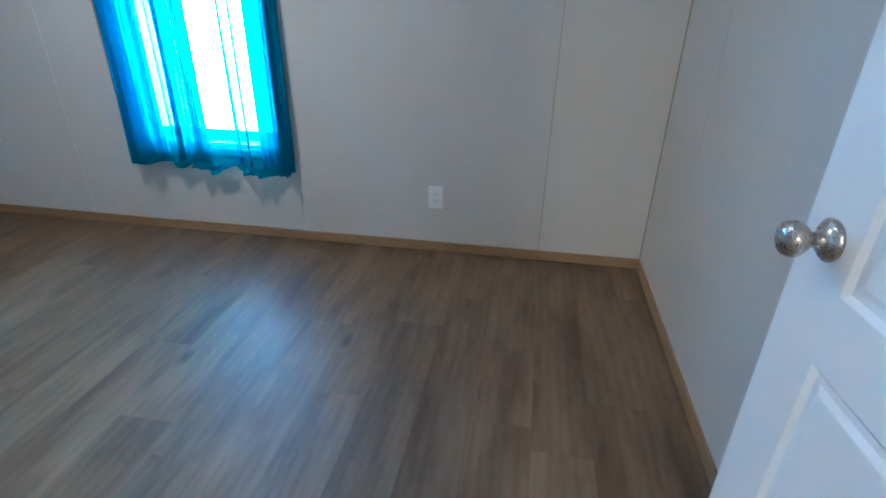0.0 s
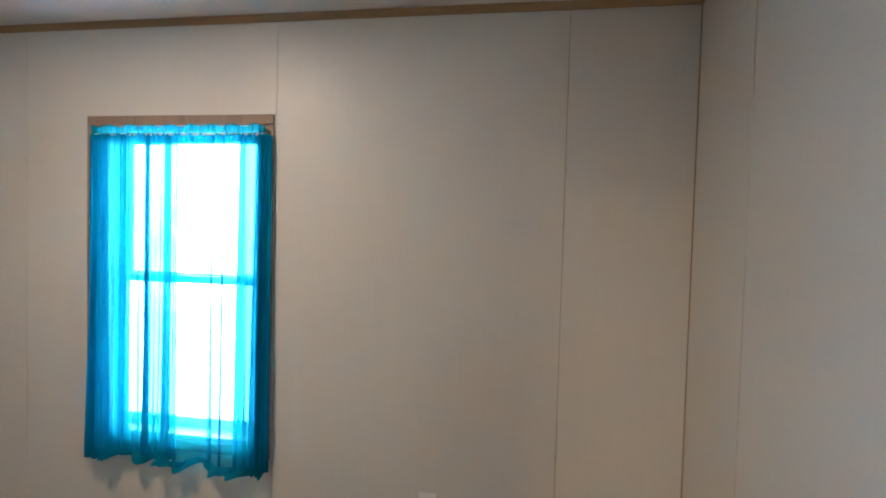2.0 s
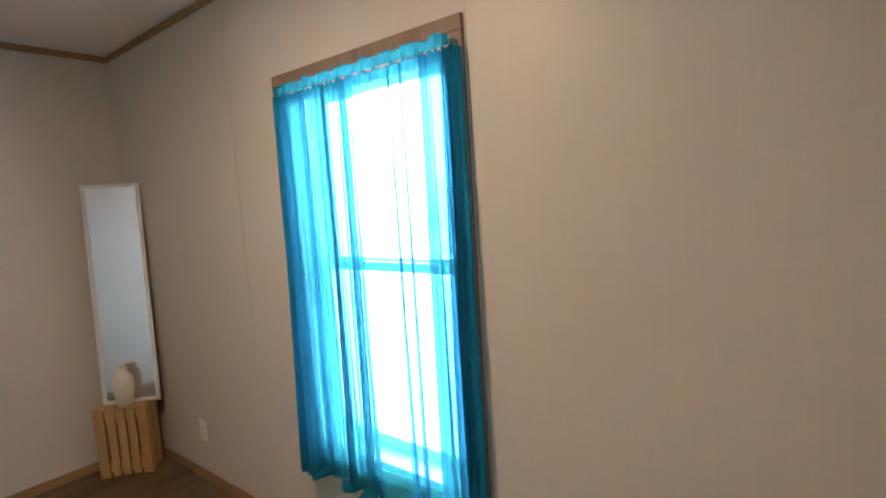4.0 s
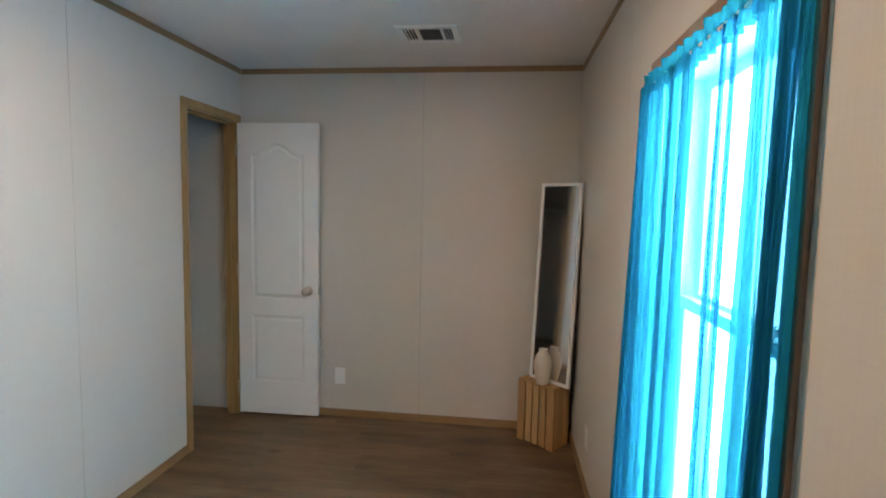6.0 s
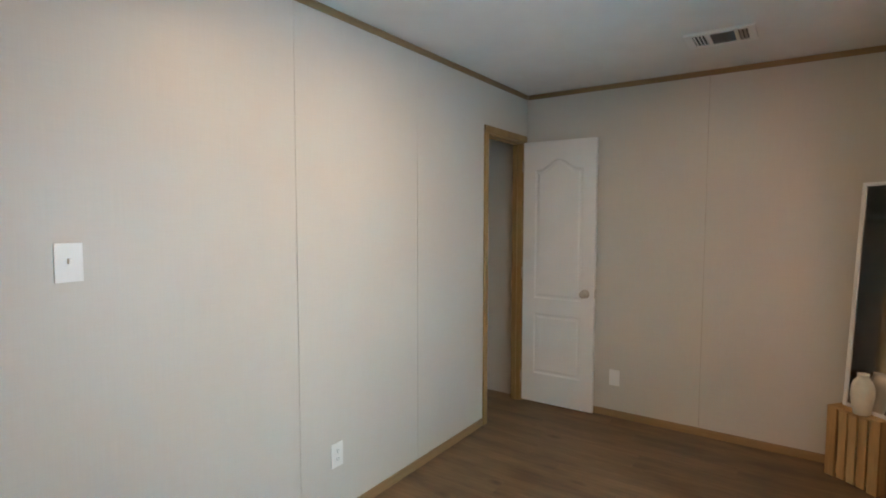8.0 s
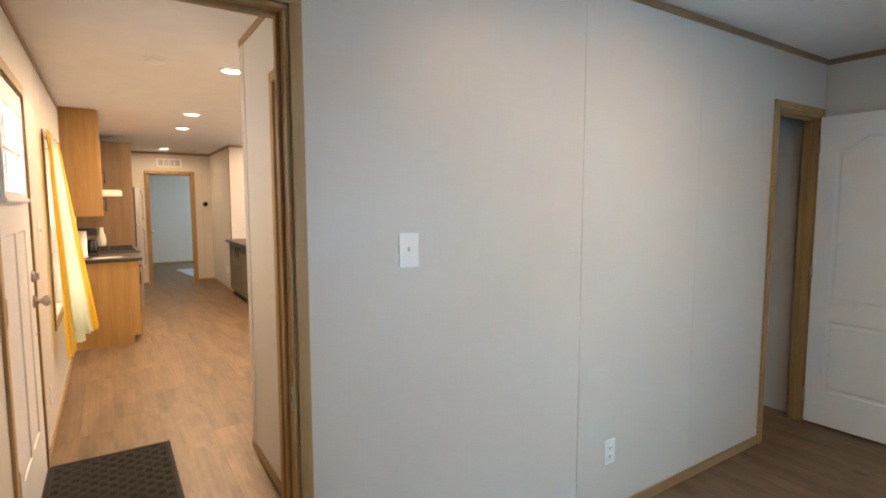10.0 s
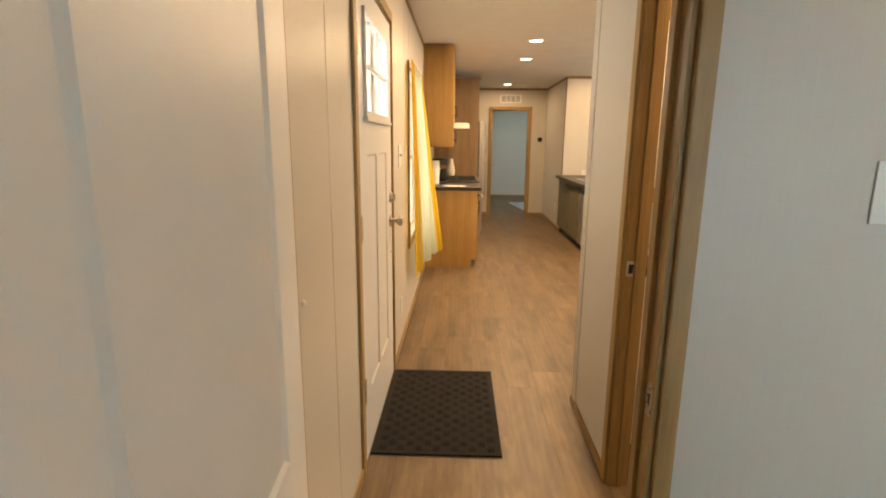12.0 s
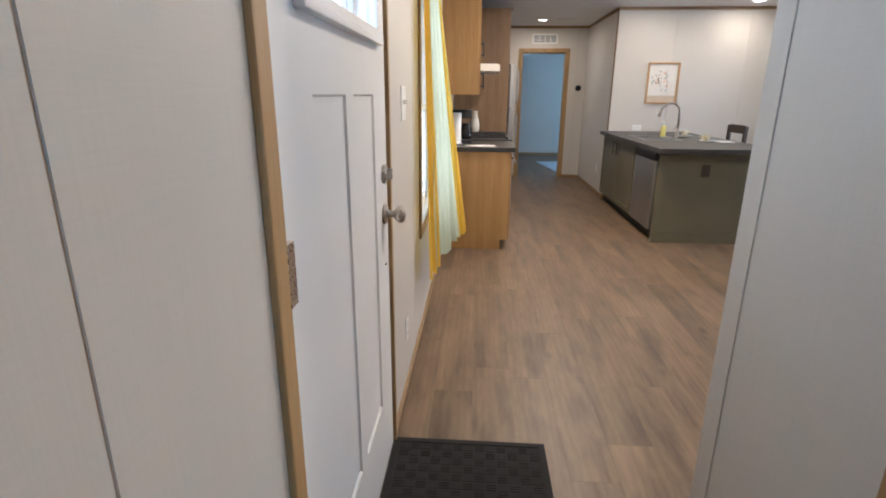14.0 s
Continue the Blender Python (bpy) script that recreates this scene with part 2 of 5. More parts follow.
# ---- mesh helpers ----
def box(bm, x0, x1, y0, y1, z0, z1, bevel=0.0):
    if x0 > x1: x0, x1 = x1, x0
    if y0 > y1: y0, y1 = y1, y0
    if z0 > z1: z0, z1 = z1, z0
    vs = [bm.verts.new((x, y, z)) for x in (x0, x1) for y in (y0, y1) for z in (z0, z1)]
    fs = [bm.faces.new([vs[i] for i in q]) for q in ((0, 1, 3, 2), (4, 6, 7, 5), (0, 4, 5, 1), (2, 3, 7, 6), (0, 2, 6, 4), (1, 5, 7, 3))]
    if bevel:
        es = list({e for f in fs for e in f.edges})
        bmesh.ops.bevel(bm, geom=es, offset=bevel, segments=2, affect="EDGES", profile=0.6)
    return bm


def boxes(*rows, bevel=0.0):
    bm = bmesh.new()
    for r in rows:
        box(bm, *r, bevel=bevel)
    return bm


def lathe(profile, segs=28, axis="z", at=(0, 0, 0)):
    """Turned shape from (radius, height) pairs, about an axis through a point."""
    bm = bmesh.new()
    rings = []
    for r, h in profile:
        ring = []
        for k in range(segs):
            a = 2 * math.pi * k / segs
            u, v = r * math.cos(a), r * math.sin(a)
            p = {"z": (u, v, h), "x": (h, u, v), "y": (u, h, v)}[axis]
            ring.append(bm.verts.new((p[0] + at[0], p[1] + at[1], p[2] + at[2])))
        rings.append(ring)
    for a, b in zip(rings, rings[1:]):
        for k in range(segs):
            bm.faces.new((a[k], a[(k + 1) % segs], b[(k + 1) % segs], b[k]))
    for ring in (rings[0], rings[-1]):
        bm.faces.new(ring)
    bmesh.ops.recalc_face_normals(bm, faces=bm.faces)
    for f in bm.faces:
        f.smooth = True
    return bm


def tube(points, r, segs=12):
    """Round bar along a line of points."""
    bm = bmesh.new()
    pts = [Vector(p) for p in points]
    rings = []
    side = None
    for k, p in enumerate(pts):
        d = (pts[min(k + 1, len(pts) - 1)] - pts[max(k - 1, 0)]).normalized()
        if side is None:
            side = d.orthogonal().normalized()
        side = (side - d * side.dot(d)).normalized()
        up = d.cross(side)
        rings.append([bm.verts.new(p + (side * math.cos(a) + up * math.sin(a)) * r) for a in (2 * math.pi * j / segs for j in range(segs))])
    for a, b in zip(rings, rings[1:]):
        for k in range(segs):
            f = bm.faces.new((a[k], a[(k + 1) % segs], b[(k + 1) % segs], b[k]))
            f.smooth = True
    bm.faces.new(rings[0]), bm.faces.new(rings[-1])
    bmesh.ops.recalc_face_normals(bm, faces=bm.faces)
    return bm


def mesh_of(bm, name, mat):
    me = bpy.data.meshes.new(name)
    bm.to_mesh(me)
    bm.free()
    me.materials.append(mat)
    return me


def part(name, bm, mat, parent=None, label=""):
    ob = new(name, mesh_of(bm, name, mat))
    if parent is not None:
        ob.parent = parent
    if label:
        tagged(ob, label)
    return ob


def thing(name, label, category, at=(0, 0, 0), turn=0.0, group=""):
    e = new(name)
    e.matrix_basis = pose(*at, 0, 0, turn)
    return tagged(e, label, category, group)


def structure(name, bm, mat, label, category):
    return tagged(part(name, bm, mat), label, category, kind="structure")


def inset(poly, d):
    """A closed outline (anticlockwise) moved inward by d."""
    n = len(poly)
    out = []
    for k in range(n):
        p, a, b = Vector(poly[k]), Vector(poly[k - 1]), Vector(poly[(k + 1) % n])
        e1, e2 = (p - a).normalized(), (b - p).normalized()
        n1, n2 = Vector((-e1.y, e1.x)), Vector((-e2.y, e2.x))
        m = (n1 + n2).normalized()
        out.append(p + m * (d / max(m.dot(n1), 0.35)))
    return out


def moulded_slab(bm, w, h, thick, panels, profile, place):
    """A door leaf in u, v, n: both faces carry panels sunk by profile, rows of (inset, depth). place(u, v, n) gives the point."""
    from mathutils.geometry import tessellate_polygon
    outer = [(0, 0), (w, 0), (w, h), (0, h)]
    for face, sgn in ((0.0, 1), (thick, -1)):
        loops = [outer] + [[tuple(p) for p in q] for q in panels]
        flat = [p for l in loops for p in l]
        vs = [bm.verts.new(place(u, v, face)) for u, v in flat]
        for tri in tessellate_polygon([[Vector((u, v, 0)) for u, v in l] for l in loops]):
            bm.faces.new([vs[i] for i in tri])
        k = len(outer)
        for q in panels:
            ring = vs[k:k + len(q)]
            k += len(q)
            for ins, dep in profile:
                nxt = [bm.verts.new(place(p[0], p[1], face + sgn * dep)) for p in inset(q, ins)]
                for j in range(len(q)):
                    bm.faces.new((ring[j], ring[(j + 1) % len(q)], nxt[(j + 1) % len(q)], nxt[j]))
                ring = nxt
            bm.faces.new(ring)
        if sgn == 1:
            first = vs[:4]
        else:
            for j in range(4):
                bm.faces.new((first[j], first[(j + 1) % 4], vs[(j + 1) % 4], vs[j]))
    bmesh.ops.recalc_face_normals(bm, faces=bm.faces)
    return bm


def rect(u0, u1, v0, v1):
    return [(u0, v0), (u1, v0), (u1, v1), (u0, v1)]


def arch(u0, u1, v0, v1, rise):
    top = []
    for k in range(17):
        s = k / 16
        c = 0.5 - 0.5 * math.cos(2 * math.pi * min(max((s - 0.12) / 0.76, 0), 1))
        top.append((u1 + (u0 - u1) * s, v1 - rise + rise * c ** 0.8))
    return [(u0, v0), (u1, v0)] + top


# ---- structure ----
def wall(name, axis, face, back, u0, u1, openings=(), seams=(), sides=(1, 1), mats=(WALL, WALL), z1=H, label="", skin=0.006, gap=0.0012):
    """A wall along x or y between planes face and back, with openings (u0, u1, z0, z1) and wallboard panels that meet at seams."""
    cuts = sorted({u0, u1, *[q for o in openings for q in o[:2]]})
    sgn = 1 if face > back else -1
    fa, ba = face - sgn * skin * sides[0], back + sgn * skin * sides[1]

    def put(bm, a, b, n0, n1, za, zb):
        if b - a > 1e-4 and zb - za > 1e-4:
            box(bm, *((a, b, n0, n1) if axis == "x" else (n0, n1, a, b)), za, zb)

    def fill(bm, lo, hi, n0, n1):
        for a, b in zip(cuts, cuts[1:]):
            a2, b2 = max(a, lo), min(b, hi)
            if b2 <= a2:
                continue
            hole = [o for o in openings if o[0] <= a + 1e-6 and o[1] >= b - 1e-6]
            if hole:
                put(bm, a2, b2, n0, n1, 0, hole[0][2]), put(bm, a2, b2, n0, n1, hole[0][3], z1)
            else:
                put(bm, a2, b2, n0, n1, 0, z1)

    bm = bmesh.new()
    fill(bm, u0, u1, fa, ba)
    core = structure(name, bm, CORE, label or "wallboard interior wall with a fine linen print", "wall")
    for k, (n0, n1) in enumerate(((face, fa), (back, ba))):
        if sides[k]:
            e = [u0, *sorted(seams), u1]
            for a, b in zip(e, e[1:]):
                bm = bmesh.new()
                fill(bm, a + (gap if a != u0 else 0), b - (gap if b != u1 else 0), n0, n1)
                if bm.verts:
                    part("panel", bm, mats[k], core)
    return core


T = 0.08
WIN = (-2.615, -1.780, 0.475, 1.912)     # bedroom window opening
ENTRY = (-0.808, -0.032, 0, 2.035)       # bedroom doorway
CLOSET = (-4.225, -3.672, 0, 2.025)       # closet doorway
FRONT = (-1.985, -1.000, 0, 2.035)         # front doorway, along y
KWIN = (-3.86, -3.02, 0.62, 1.94)       # kitchen window, along y
BATHDOOR = (-0.965, -0.350, 0, 2.035)    # bathroom doorway, along y
FARDOOR = (-1.685, -0.975, 0, 2.005)
FAR, BACK = -9.11, -12.55
HALLX, HALLEND = -1.030, -1.645
PASS = -2.01

wall("wall_north", "x", D, D + 0.17, -W - 0.12, 0.12, [WIN], [-3.0, -1.727, -0.489], (1, 0), label="bedroom window wall of linen-print wallboard panels")
wall("wall_south_bedroom", "x", 0, -T, -W, -0.0, [ENTRY, CLOSET], [-2.885, -2.035], label="bedroom wall with two doorways in linen-print wallboard")
wall("wall_east", "y", 0, 0.12, BACK, D, [FRONT, KWIN], [-8.0, -6.8, -3.05, -2.72, -0.59, 0.60, 1.80], (1, 0), label="outer side wall of linen-print wallboard panels", skin=0.0025, gap=0.0024)
wall("wall_west", "y", -W, -W - 0.12, BACK, D, [(-5.6, -3.6, 0.8, 2.0), (-11.6, -10.2, 0.8, 1.95)], [-7.5, -6.3, -2.4, 1.27], (1, 0), label="outer side wall of linen-print wallboard panels")
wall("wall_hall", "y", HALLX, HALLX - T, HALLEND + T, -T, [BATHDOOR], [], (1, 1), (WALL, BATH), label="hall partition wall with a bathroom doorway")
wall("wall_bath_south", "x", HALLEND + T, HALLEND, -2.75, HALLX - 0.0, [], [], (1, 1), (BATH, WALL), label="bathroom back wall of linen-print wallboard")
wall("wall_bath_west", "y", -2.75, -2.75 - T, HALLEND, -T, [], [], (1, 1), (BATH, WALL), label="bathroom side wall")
wall("wall_closet", "y", -3.0, -3.0 - T, -1.48, -T, [], [], (1, 1), label="closet side wall")
wall("wall_closet_back", "x", -1.48, -1.56, -W, -3.0, [], [], (1, 1), label="closet back wall")
wall("wall_picture", "x", -7.27, -7.36, -W, PASS, [], [-3.6, -2.72], (1, 1), label="kitchen end wall of linen-print wallboard panels")
wall("wall_passage", "y", PASS, PASS - 0.09, FAR, -7.36, [], [], (1, 1), label="passage wall of linen-print wallboard")
wall("wall_far", "x", FAR, FAR - T, PASS, 0, [FARDOOR], [-1.86], (1, 1), label="far passage wall with a doorway")
wall("wall_back", "x", BACK, BACK - 0.12, -W, 0, [], [-3.1, -1.25], (1, 0), label="end wall of the far bedroom")
wall("wall_far_side", "x", FAR, FAR - T, -W, PASS - 0.09, [], [], (1, 1), label="end wall behind the passage")

structure("ceiling", boxes((-W - 0.12, 0.12, BACK - 0.12, D + 0.17, H, H + 0.1)), CEIL, "white textured flat ceiling", "ceiling")
floor = structure("floor", boxes((-W - 0.12, 0.12, BACK - 0.12, D + 0.17, -0.12, -0.012)), SUBFLOOR, "wood-look plank floor in brown oak", "floor")


def skirting(name, segs, mat_of, z0, z1, depth, label):
    """Strips on walls: rows of (axis, u0, u1, plane, side)."""
    for axis, u0, u1, plane, side in segs:
        a, b = plane, plane + side * depth
        bm = boxes((u0, u1, a, b, z0, z1) if axis == "x" else (a, b, u0, u1, z0, z1), bevel=0.003)
        structure(name, bm, mat_of[axis], label, "trim")


OAKS = {"x": OAK_X, "y": OAK_Y}
skirting("baseboard", [("x", -W, 0, D, -1), ("y", 0.015, D - 0.011, 0, -1), ("y", 0.011, D - 0.011, -W, 1),
                       ("x", -3.622, -0.842, 0, 1), ("y", HALLEND, -1.017, HALLX, 1), ("x", -2.75, HALLX + 0.011, HALLEND, -1),
                       ("y", -0.945, -T, 0, -1), ("y", -4.75, -2.02, 0, -1), ("x", -W, PASS, -7.27, 1), ("y", FAR + 0.011, -7.259, PASS, 1),
                       ("x", PASS + 0.011, -1.74, FAR, 1), ("x", -W, 0, BACK, 1), ("y", -1.47, -T, -3.0, -1), ("x", -W, -3.01, -1.48, 1),
                       ("x", -0.92, -0.66, FAR, 1), ("y", -7.25, HALLEND, -W, 1)],
         OAKS, 0.0, 0.052, 0.010, "narrow brown oak baseboard")
structure("corner_gap", boxes((-0.004, 0.0, D - 0.004, D, 0.052, H - 0.036)), CORE, "dark open joint in the room corner", "trim")
structure("corner_trim", boxes((HALLX, HALLX + 0.004, HALLEND - 0.004, HALLEND + T, 0.052, H - 0.036), (HALLX - 0.02, HALLX, HALLEND - 0.004, HALLEND - 0.0005, 0.052, H - 0.036)), WALL, "wallboard corner trim at the hall partition end", "trim")
skirting("crown_trim", [("x", -W, 0, D, -1), ("y", 0.009, D - 0.009, 0, -1), ("y", 0.009, D - 0.009, -W, 1), ("x", -W + 0.009, -0.009, 0, 1),
                        ("y", -12.5, -T, 0, -1), ("y", HALLEND, -T, HALLX, 1), ("x", -2.75, HALLX + 0.008, HALLEND, -1),
                        ("x", -W, PASS, -7.27, 1), ("y", FAR + 0.009, -7.261, PASS, 1), ("x", PASS + 0.01, -0.01, FAR, 1), ("y", -7.25, HALLEND, -W, 1)],
         {"x": OAK_X, "y": OAK_Y}, H - 0.036, H, 0.008, "narrow brown crown trim strip")


def casing(name, axis, plane, side, o, w=0.052, d=0.014, mat=OAK, label="oak door casing", sill=False, w0=None):
    """Frame on the wall round an opening: two uprights and a head, mitred flush."""
    u0, u1, z0, z1 = o
    w0 = w0 or w
    a, b = plane, plane + side * d

    def piece(ua, ub, za, zb):
        return boxes((ua, ub, a, b, za, zb) if axis == "x" else (a, b, ua, ub, za, zb), bevel=0.004)
    top = part(name, piece(u0 - w0, u1 + w, z1, z1 + w), mat)
    tagged(top, label, "trim", kind="structure")
    part("upright", piece(u0 - w0, u0, z0 - (w if sill else 0), z1), mat, top)
    part("upright", piece(u1, u1 + w, z0 - (w if sill else 0), z1), mat, top)
    if sill:
        part("apron", piece(u0, u1, z0 - w, z0), mat, top)
    return top


def lining(name, axis, o, f, b, mat=OAK, d=0.012, label="oak door jamb lining", stop=(0.45, 0.72)):
    """Jamb boards that line an opening through the wall, with a stop bead."""
    u0, u1, z0, z1 = o

    def bx(ua, ub, na, nb, za, zb, bev=0.002):
        return boxes((ua, ub, na, nb, za, zb) if axis == "x" else (na, nb, ua, ub, za, zb), bevel=bev)
    head = part(name, bx(u0, u1, f, b, z1 - d, z1), mat)
    tagged(head, label, "trim", kind="structure")
    part("jamb", bx(u0, u0 + d, f, b, 0, z1 - d), mat, head)
    part("jamb", bx(u1 - d, u1, f, b, 0, z1 - d), mat, head)
    m0, m1 = f + (b - f) * stop[0], f + (b - f) * stop[1]
    part("stop", bx(u0 + d, u0 + d + 0.011, m0, m1, 0, z1 - d), mat, head)
    part("stop", bx(u1 - d - 0.011, u1 - d, m0, m1, 0, z1 - d), mat, head)
    part("stop", bx(u0 + d + 0.011, u1 - d - 0.011, m0, m1, z1 - d - 0.011, z1 - d), mat, head)
    return head


casing("entry_casing", "x", 0, 1, ENTRY, 0.038)
casing("entry_casing_hall", "x", -T, -1, ENTRY, 0.038, 0.009)
lining("entry_jamb", "x", ENTRY, 0.002, -T - 0.002, stop=(0.52, 0.86))
casing("closet_casing", "x", 0, 1, CLOSET, 0.048)
lining("closet_jamb", "x", CLOSET, 0.002, -T - 0.002)
casing("bath_casing", "y", HALLX, 1, BATHDOOR, 0.05)
lining("bath_jamb", "y", BATHDOOR, HALLX + 0.002, HALLX - T - 0.002)
casing("far_casing", "x", FAR, 1, FARDOOR)
lining("far_jamb", "x", FARDOOR, FAR + 0.002, FAR - T - 0.002)
casing("front_casing", "y", 0, -1, FRONT, 0.052, w0=0.026)
casing("window_casing", "x", D, -1, WIN, 0.045, 0.012, TAUPE, "taupe wood window casing", True)
casing("kitchen_window_casing", "y", 0, -1, KWIN, 0.045, 0.012, OAK, "oak window casing", True)

# ---- windows and curtains ----
def sash_window(name, axis, o, inner, depth, label, deep=0.0):
    """A white vinyl single-hung window in its opening: frame, two sashes, panes, meeting rail."""
    u0, u1, z0, z1 = o
    sgn = 1 if depth > 0 else -1

    def bx(ua, ub, n0, n1, za, zb, bev=0.003):
        a, b = inner + sgn * n0, inner + sgn * n1
        return boxes((ua, ub, a, b, za, zb) if axis == "x" else (a, b, ua, ub, za, zb), bevel=bev)
    fr = part(name, bx(u0, u1, 0.0, 0.12 + deep, z0, z0 + 0.025), VINYL)
    tagged(fr, label, "window", kind="structure")
    part("frame", bx(u0, u0 + 0.03, 0.0, 0.12 + deep, z0 + 0.025, z1), VINYL, fr)
    part("frame", bx(u1 - 0.03, u1, 0.0, 0.12 + deep, z0 + 0.025, z1), VINYL, fr)
    part("frame", bx(u0 + 0.03, u1 - 0.03, 0.0, 0.12 + deep, z1 - 0.025, z1), VINYL, fr)
    zm = (z0 + z1) / 2 + (0.0 if deep else -0.03)
    for za, zb, n in ((z0 + 0.025, zm + 0.03, 0.045 + deep), (zm - 0.005, z1 - 0.025, 0.085 + deep)):
        s = part("sash", bx(u0 + 0.03, u1 - 0.03, n, n + 0.03, za, za + 0.045), VINYL, fr)
        part("rail", bx(u0 + 0.03, u1 - 0.03, n, n + 0.03, zb - 0.035, zb), VINYL, s)
        part("stile", bx(u0 + 0.03, u0 + 0.07, n, n + 0.03, za + 0.045, zb - 0.035), VINYL, s)
        part("stile", bx(u1 - 0.07, u1 - 0.03, n, n + 0.03, za + 0.045, zb - 0.035), VINYL, s)
        g = part("pane", bx(u0 + 0.068, u1 - 0.068, n + 0.012, n + 0.016, za + 0.043, zb - 0.033, 0), PANE, s)
        g.visible_shadow = False
    return fr


sash_window("window_1", "x", WIN, D, 1, "white vinyl single-hung bedroom window", 0.05)
sash_window("window_2", "y", KWIN, 0, 1, "white vinyl single-hung kitchen window")
sash_window("window_4", "y", (-11.6, -10.2, 0.8, 1.95), -W, -1, "white window of the far bedroom")
sash_window("window_3", "y", (-5.6, -3.6, 0.8, 2.0), -W, -1, "wide white living-room window")


def cloth(w, h, folds, deep, seed, hem=0.03, flare=0.04, nu=150, nv=46, span=1.0, lean=0.0):
    """A hanging sheet in x (width), z (down from 0), y (folds toward the room, negative)."""
    rng = random.Random(seed)
    ph = [rng.uniform(0, 6.28) for _ in range(6)]
    bm = bmesh.new()
    grid = []
    for j in range(nv + 1):
        v = j / nv
        row = []
        for i in range(nu + 1):
            u = i / nu
            bunch = u + 0.018 * math.sin(2 * math.pi * (u * 3 + 0.2 * v) + ph[0]) * (0.4 + v)
            wv = math.sin(2 * math.pi * folds * u + ph[1] + 0.9 * math.sin(3 * v + ph[2])) * 0.55
            wv += math.sin(2 * math.pi * folds * 2.3 * u + ph[3] + 1.6 * v) * 0.28
            wv += math.sin(2 * math.pi * folds * 0.45 * u + ph[4] - v) * 0.5
            amp = deep * (0.45 + 0.75 * v)
            x = (bunch - 0.5) * w * (1 + flare * v)
            tip = hem * (math.sin(2 * math.pi * 2.2 * u + ph[5]) * 0.6 + math.sin(2 * math.pi * 5.3 * u + ph[2]) * 0.4)
            z = -h * v + tip * v ** 6
            row.append(bm.verts.new((x, -0.02 - amp * (0.9 + wv) - lean * v * (0.12 + 0.88 * (0.5 + x / span)), z)))
        grid.append(row)
    for j in range(nv):
        for i in range(nu):
            f = bm.faces.new((grid[j][i], grid[j][i + 1], grid[j + 1][i + 1], grid[j + 1][i]))
            f.smooth = True
    return bm


def ruffle(w, h, seed):
    """Gathered heading above the rod pocket."""
    rng = random.Random(seed)
    p = [rng.uniform(0, 6.28) for _ in range(4)]
    bm = bmesh.new()
    rows = []
    for j in range(9):
        v = j / 8
        rows.append([bm.verts.new(((i / 160 - 0.5) * w, -0.022 - 0.012 * math.sin(i * 0.55 + p[0] + 0.6 * math.sin(i * 0.21)) * (0.3 + abs(v - 0.35)) - 0.006 * math.sin(i * 1.3 + p[1]),
                                   h * (0.5 - v) + 0.006 * math.sin(i * 0.33 + p[2]) * (1 if j == 0 else 0))) for i in range(161)])
    for a, b in zip(rows, rows[1:]):
        for i in range(160):
            f = bm.faces.new((a[i], a[i + 1], b[i + 1], b[i]))
            f.smooth = True
    return bm


cz = 1.868
cur = thing("curtain", "sheer teal voile curtain gathered on a rod over the bedroom window", "curtain", (-2.183, D - 0.012, cz))
part("rod", tube([(-0.42, -0.020, -0.002), (0.42, -0.020, -0.002)], 0.006), VINYL, cur, "thin white curtain rod")
part("heading", ruffle(0.85, 0.075, 4), TEAL_FOLD, cur, "gathered ruffled heading")


def scallop(bm, at=0.0):
    """Lets the lower edge of a hanging sheet sag in rounded points."""
    for v in bm.verts:
        x = v.co.x
        sag = sum(a * math.exp(-((x - c) / w) ** 2) for c, w, a in ((-0.38, 0.09, 0.022), (-0.14, 0.035, 0.030), (0.03, 0.06, 0.052), (0.30, 0.12, 0.048), (0.42, 0.04, 0.030)))
        v.co.z -= sag * max(0.0, min(1.0, (-v.co.z - 1.11) / 0.33)) ** 1.5
    return bm


# gathered left side, a thin see-through stretch, a gathered strip beside the middle, an open right half and a gathered right side
for px0, pw, folds, deep, mat, sd in ((-0.345, 0.185, 7, 0.013, TEAL_FOLD, 11), (-0.205, 0.15, 7, 0.011, TEAL_MID, 12), (-0.072, 0.165, 7, 0.013, TEAL, 14),
                                      (0.165, 0.33, 3, 0.010, TEAL_THIN, 13), (0.368, 0.125, 5, 0.013, TEAL_FOLD, 16)):
    bm = cloth(pw, 1.45, folds, deep, sd, 0.004, 0.10 if abs(px0) > 0.3 else 0.03, 200, 40)
    bmesh.ops.translate(bm, verts=bm.verts, vec=(px0, 0, 0))
    part("panel", scallop(bm), mat, cur)
bm = cloth(0.87, 0.035, 7, 0.030, 15, 0.0, 0.0, 150, 5)
bmesh.ops.translate(bm, verts=bm.verts, vec=(0, -0.012, -1.427))
part("hem", scallop(bm), TEAL_FOLD, cur, "doubled hem hanging in rounded points")
for sx, sd, sw in ((-0.372, 21, 0.085), (0.414, 23, 0.075)):
    bm = cloth(sw, 1.455, 3.0, 0.020, sd, 0.01, 0.30 if sx < 0 else 0.12, 40, 40)
    bmesh.ops.translate(bm, verts=bm.verts, vec=(sx, -0.014 if sx < 0 else 0.010, -0.005))
    part("side_fold", scallop(bm), TEAL_FOLD, cur)
